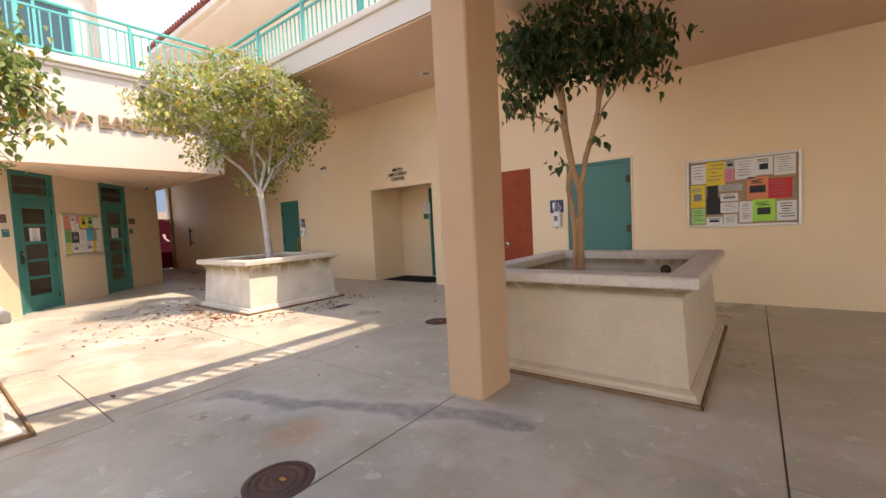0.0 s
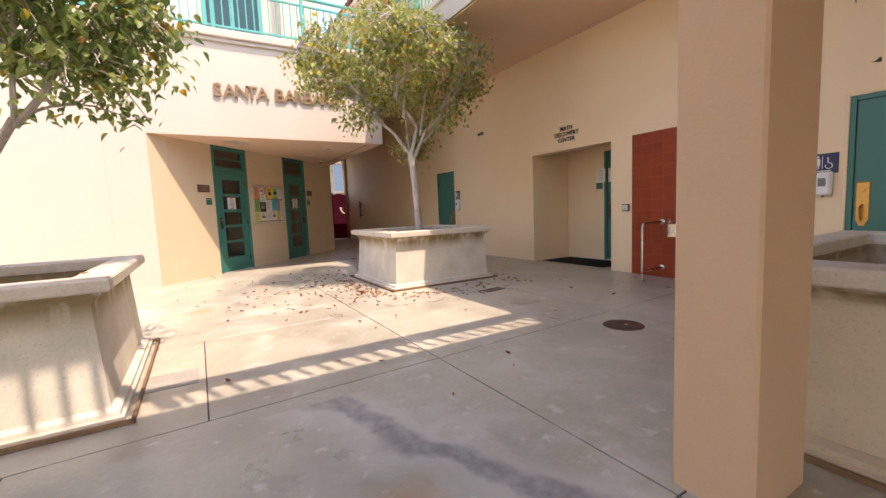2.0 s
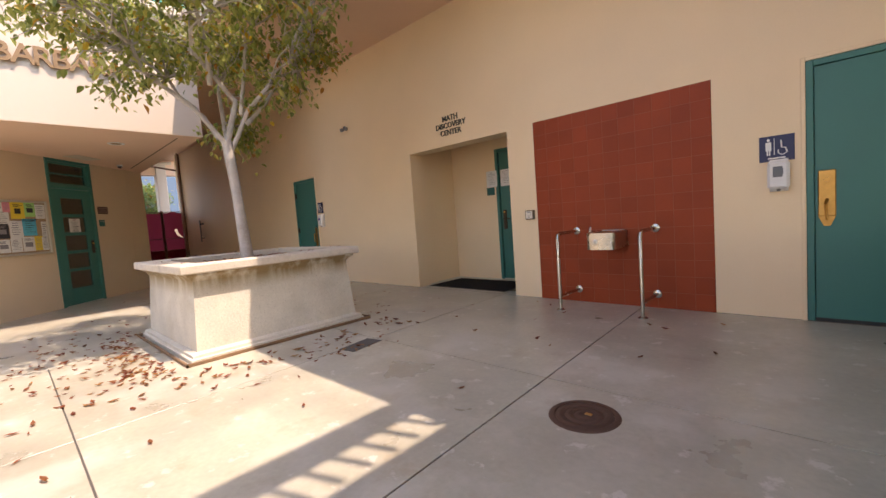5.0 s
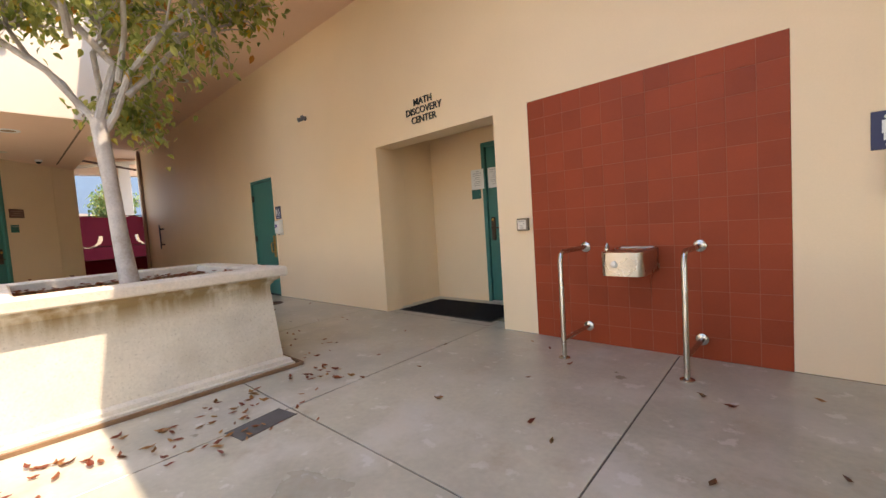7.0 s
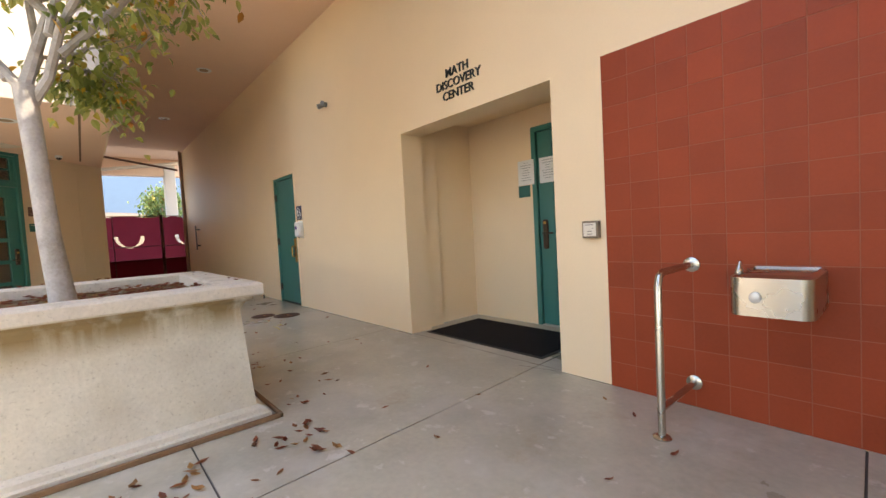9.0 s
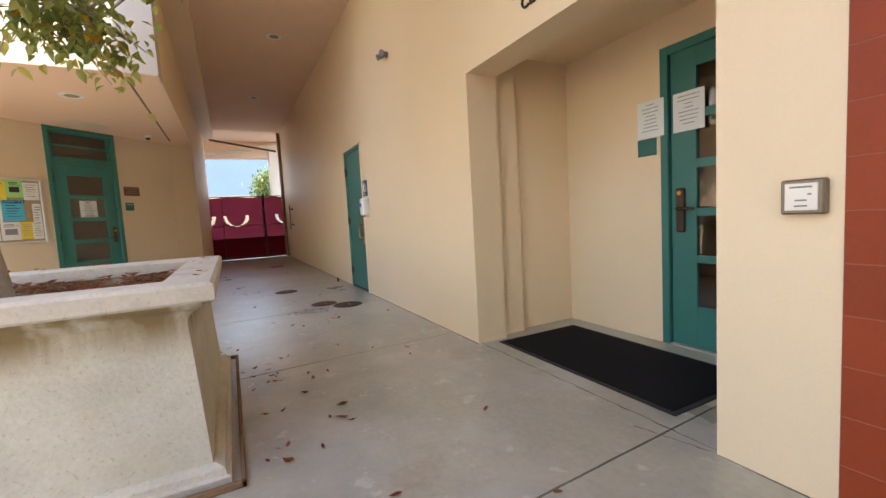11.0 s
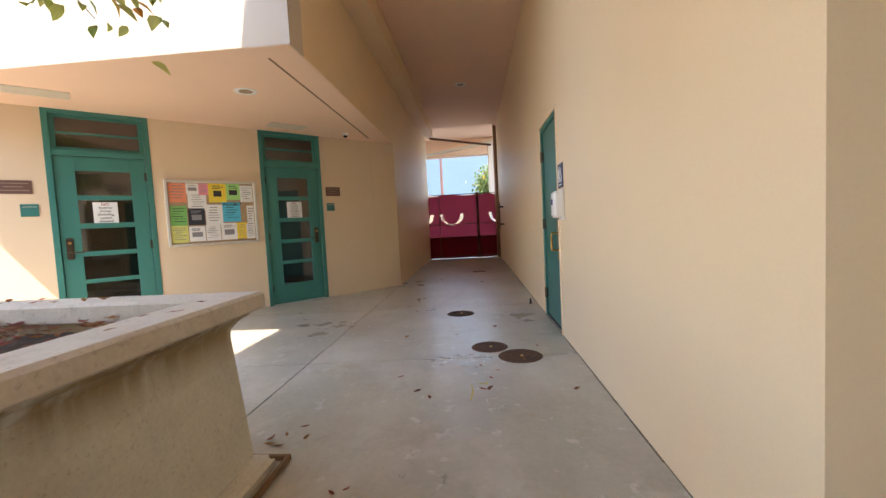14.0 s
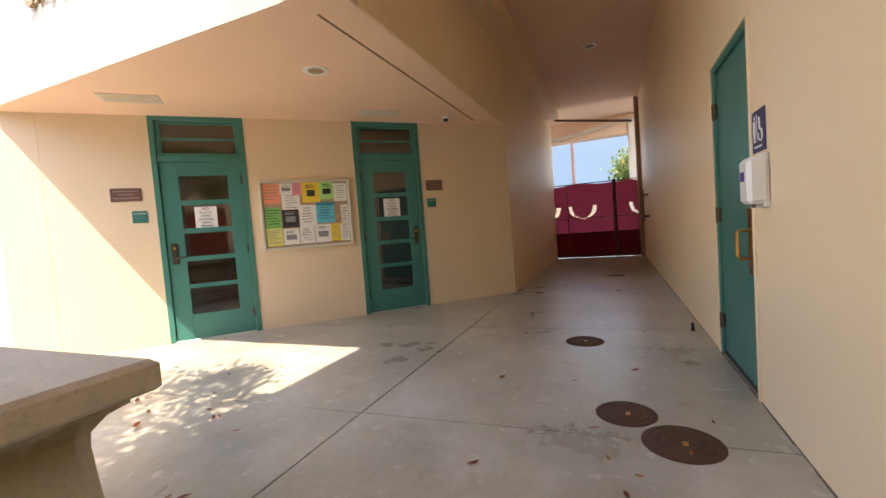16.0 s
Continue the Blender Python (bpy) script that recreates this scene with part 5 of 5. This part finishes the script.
ridge("backdrop_hills", -180, -160, 220, 15, 5, 2.0, HILL_NEAR, "dry tan hillside with dark brush in the distance")
# raised to fill the gate opening, standing in for hazy sky as well
ridge("backdrop_mountains", -900, -900, 900, 270, 30, 5.0, HILL_FAR, "hazy blue mountain range raised to stand in for sky")
tree(pose(0, 0, 0), "bushy green street tree beyond the gate", [([(-25.0, 7.1, -0.02), (-25.0, 7.1, 1.2), (-25.1, 7.0, 2.0)], [0.14, 0.11, 0.1])],
     [((-25.1, 7.0, 1.9), (-25.2, 6.7, 3.1), 0.06), ((-25.1, 7.0, 1.9), (-25.0, 7.5, 3.3), 0.06), ((-25.1, 7.0, 1.9), (-25.1, 7.0, 3.4), 0.06)],
     [((-25.1, 7.0, 2.75), (0.8, 0.75, 1.0))], 130, 16, 0.15, BARK_TAN, LEAF_MID, 14, group="street trees")
g = thing("light_pole", pose(-34, 4.1, -0.02), "thin wooden utility pole in the distance", "pole")
part("pole", Shape().tube([(0, 0, 0), (0, 0, 7.5)], [0.11, 0.08], 8), PIPE, g)
part("cross_arm", Shape().box(-0.05, -0.8, 6.6, 0.05, 0.8, 6.72, 0.01), PIPE, g)

# upper windows beside the terrace
for y0, y1 in ((1.35, 2.55), (-0.9, 0.35), (-3.4, -2.2)):
    w = thing("window_1", pose(-11.6, y0, 4.75, 0, 0, 90), "teal-framed upper window", "window", kind="structure")
    W, H = y1 - y0, 1.5
    part("window_frame", Shape().box(0, -0.04, 0, 0.07, 0, H, 0.005).box(W - 0.07, -0.04, 0, W, 0, H, 0.005).box(0.07, -0.04, 0, W - 0.07, 0, 0.07, 0.005).box(0.07, -0.04, H - 0.07, W - 0.07, 0, H, 0.005).box(W / 2 - 0.025, -0.035, 0.07, W / 2 + 0.025, 0, H - 0.07), RAILING, w)
    part("pane", Shape().box(0.07, -0.012, 0.07, W - 0.07, -0.004, H - 0.07), material("dark_window", (0.02, 0.06, 0.06), 0.1, vary=0.05), w, "dark reflecting pane")


# ---- things in the floor ----
def manhole(x, y, r, label, rings=3):
    g = thing("manhole_cover", pose(x, y, 0), label, "manhole cover", "manhole covers")
    part("frame_ring", Shape().lathe([(r * 0.86, 0.0), (r * 0.87, 0.006), (r, 0.006), (r + 0.01, 0.0)], 40), IRON, g, smooth=True)
    prof = [(r * 0.855, 0.001), (r * 0.85, 0.004)]
    for k in range(rings):
        q = r * 0.82 * (1 - k / rings)
        prof += [(q, 0.004), (q - 0.008, 0.0085), (q - 0.03, 0.0085), (q - 0.038, 0.004)]
    prof.append((0.005, 0.004))
    part("cover", Shape().lathe(prof, 40), IRON, g, smooth=True)
    part("pick_hole", Shape().box(-0.02, -0.012, 0.008, 0.02, 0.012, 0.012, 0.002), BRASS, g, at=pose(0.02, 0.01, 0))


manhole(-2.03, 1.135, 0.172, "round rusty cast-iron cover in the concrete")
manhole(-3.45, 4.29, 0.175, "round rusty brown cast-iron cover in the concrete")
manhole(-10.15, 6.20, 0.155, "round rusty cast-iron cover in the passage floor")
manhole(-9.876, 6.446, 0.175, "round rusty cast-iron cover in the passage floor")
manhole(-11.577, 5.89, 0.16, "round rusty cast-iron cover in the passage floor", 2)
g = thing("floor_drain", pose(-5.646, 4.427, 0, 0, 0, 9), "flat dark grey drain strip set in the concrete", "drain", "floor drains")
part("drain_cover", Shape().box(-0.085, -0.178, 0.0, 0.085, 0.178, 0.004, 0.0015), DRAIN, g)
part("drain_edge", Shape().box(-0.093, -0.182, 0.0, -0.086, 0.182, 0.003).box(0.086, -0.182, 0.0, 0.093, 0.182, 0.003), JOINT, g)
g = thing("floor_drain", pose(-16.0, 6.18, 0), "rectangular dark iron drain grate set in concrete", "drain", "floor drains")
part("grate_frame", Shape().box(-0.1, -0.15, 0.0, 0.1, 0.15, 0.004, 0.002), BRONZE, g)
for k in range(7):
    yy = -0.15 + 0.3 * (k + 0.7) / 7.4
    part("grate_bar", Shape().box(-0.08, yy - 0.009, 0.004, 0.08, yy + 0.009, 0.008, 0.002), IRON, g)
g = thing("access_cover", pose(-4.56, 0.61, 0), "flush grey rectangular utility cover", "utility cover")
part("cover", Shape().box(-0.17, -0.19, 0.0, 0.17, 0.19, 0.004, 0.002), material("grey_cover", (0.33, 0.315, 0.28), 0.8, vary=0.2, scale=5), g)

for x, y, rgb, pts in ((-9.16, 6.04, (0.55, 0.45, 0.10), ((-0.12, 0, 0.0), (0, 0.01, 0.0), (0.14, -0.005, 0.0))), (-9.0, 6.17, (0.6, 0.58, 0.52), ((-0.05, 0.04, 0.0), (-0.02, -0.03, 0.0), (0.06, -0.02, 0.0))),
                       (-9.31, 6.12, (0.55, 0.45, 0.10), ((-0.03, 0.03, 0.0), (0.03, 0.03, 0.0), (0.02, -0.03, 0.0)))):
    g = thing("chalk_mark", pose(x, y, 0.001), "small faded chalk mark on the concrete", "mark", "chalk marks")
    part("stroke", Shape().tube(pts, [0.003, 0.006, 0.004], 6), paper(rgb), g)

# fallen leaves on the paving
lrnd = random.Random(21)
lit = Shape()
for i in range(190):
    while True:
        u, v = lrnd.gauss(-7.4, 1.0), lrnd.gauss(2.7, 0.7)
        if not (-8.35 < u < -6.35 and 3.15 < v < 5.15) and v < 6.8 and u + v > -9.1 and not (-5.9 < u < -3.9 and v < 0.5):
            break
    fallen_leaf(lit, lrnd, u, v, 0.003, lrnd.uniform(0.045, 0.085))
for i in range(230):
    u, side = lrnd.uniform(-8.4, -6.3), lrnd.random()
    if side < 0.6:
        fallen_leaf(lit, lrnd, u, 3.12 - abs(lrnd.gauss(0, 0.25)), 0.003, lrnd.uniform(0.05, 0.09))
    else:
        fallen_leaf(lit, lrnd, -6.25 + abs(lrnd.gauss(0, 0.25)), lrnd.uniform(3.0, 5.3), 0.003, lrnd.uniform(0.05, 0.09))
for i in range(70):
    fallen_leaf(lit, lrnd, lrnd.uniform(-12, -3), lrnd.uniform(5.2, 6.8) if lrnd.random() < 0.6 else lrnd.uniform(0.6, 5), 0.003, lrnd.uniform(0.045, 0.08))
for i in range(40):
    fallen_leaf(lit, lrnd, -8.35 - abs(lrnd.gauss(0, 0.2)), lrnd.uniform(3.1, 5.2), 0.003, lrnd.uniform(0.05, 0.08))
for i in range(24):
    fallen_leaf(lit, lrnd, lrnd.uniform(-8.3, -6.2), 5.2 + abs(lrnd.gauss(0, 0.22)), 0.003, lrnd.uniform(0.04, 0.07))
for i in range(25):
    fallen_leaf(lit, lrnd, lrnd.gauss(-5.6, 0.16), lrnd.gauss(4.3, 0.25), 0.006, lrnd.uniform(0.045, 0.075))
tagged(part("fallen_leaves", lit, LEAF_DRY, None, "scattered dry brown leaves on the concrete"), category="leaves", kind="stuff")

# crumbled edge of the alcove's slab, with a crack running out of it
crk = Shape()
crnd = random.Random(9)


def crack_line(a, b, steps, wide):
    """A ragged dark line lying on the paving from a to b."""
    prev, pw = Vector(a), wide
    for i in range(1, steps + 1):
        q = Vector(a).lerp(Vector(b), i / steps) + Vector((crnd.uniform(-0.008, 0.008), crnd.uniform(-0.005, 0.005), 0))
        w = wide * crnd.uniform(0.3, 1.3)
        crk.add([(prev.x, prev.y - pw, 0.0012), (q.x, q.y - w, 0.0012), (q.x, q.y + w, 0.0012), (prev.x, prev.y + pw, 0.0012)], [(0, 1, 2, 3)])
        prev, pw = q, w


crack_line((-7.46, 6.955, 0), (-5.60, 6.955, 0), 46, 0.005)
crack_line((-5.92, 6.84, 0), (-5.60, 6.93, 0), 12, 0.004)
tagged(part("trim_crack", crk, GRIME, None, "ragged dark crack along the alcove threshold"), category="joint", kind="structure")

# dirty gap between the paving and the foot of the walls
gap = Shape()
grnd = random.Random(5)
for x0, x1 in ((-19.0, -7.47), (-5.58, 5.9)):
    x = x0
    while x < x1:
        q = min(x1, x + grnd.uniform(0.1, 0.4))
        gap.box(x, NW - grnd.uniform(0.002, 0.010), 0.0, q, NW + 0.001, 0.003)
        x = q
tagged(part("trim_gap", gap, GRIME, None, "dark dirt-filled gap along the foot of the wall"), category="joint", kind="structure")

# ---- floor slabs ----
fl = thing("floor", pose(0, 0, 0), "worn concrete slabs with dark joints and stains", "floor", kind="structure")
XS = [-21.9, -19.8, -17.8, -15.8, -13.9, -11.88, -9.70, -7.70, -5.61, -3.77, -1.87, 0.06, 2.0, 4.0, 6.0, 9.0, 12.0, 15.0]
YS = [-24.0, -21.0, -18.0, -15.0, -12.0, -10.0, -8.0, -6.0, -4.2, -2.5, -0.8, 0.85, 2.44, 4.64, 8.1]
for i in range(len(XS) - 1):
    for j in range(len(YS) - 1):
        if XS[i + 1] < -15.7 and YS[j + 1] < 4:
            continue
        y0, y1 = YS[j], YS[j + 1]
        if XS[i + 1] < -5.6:
            if YS[j + 1] == 0.85 or (YS[j + 1] == 2.44 and XS[i + 1] < -7.0):
                continue
            if y0 == 2.44 and XS[i + 1] < -7.0:
                y0 = YS[j - 2]
            if y0 == 0.85:
                y0 = YS[j - 1]
        if -3.8 < XS[i] < -3.0:
            y0, y1 = (0.0 if abs(v - 0.85) < 0.01 else v for v in (y0, y1))
        slab = Shape().box(XS[i] + 0.005, y0 + 0.005, -0.1, XS[i + 1] - 0.005, y1 - 0.005, 0.0, 0.0012)
        slab.v = [(vx - (0.045 if vx < -2.5 else 0.012) * (vy - 2.5), vy, vz) for vx, vy, vz in slab.v]
        part("slab", slab, CONCRETE, fl)
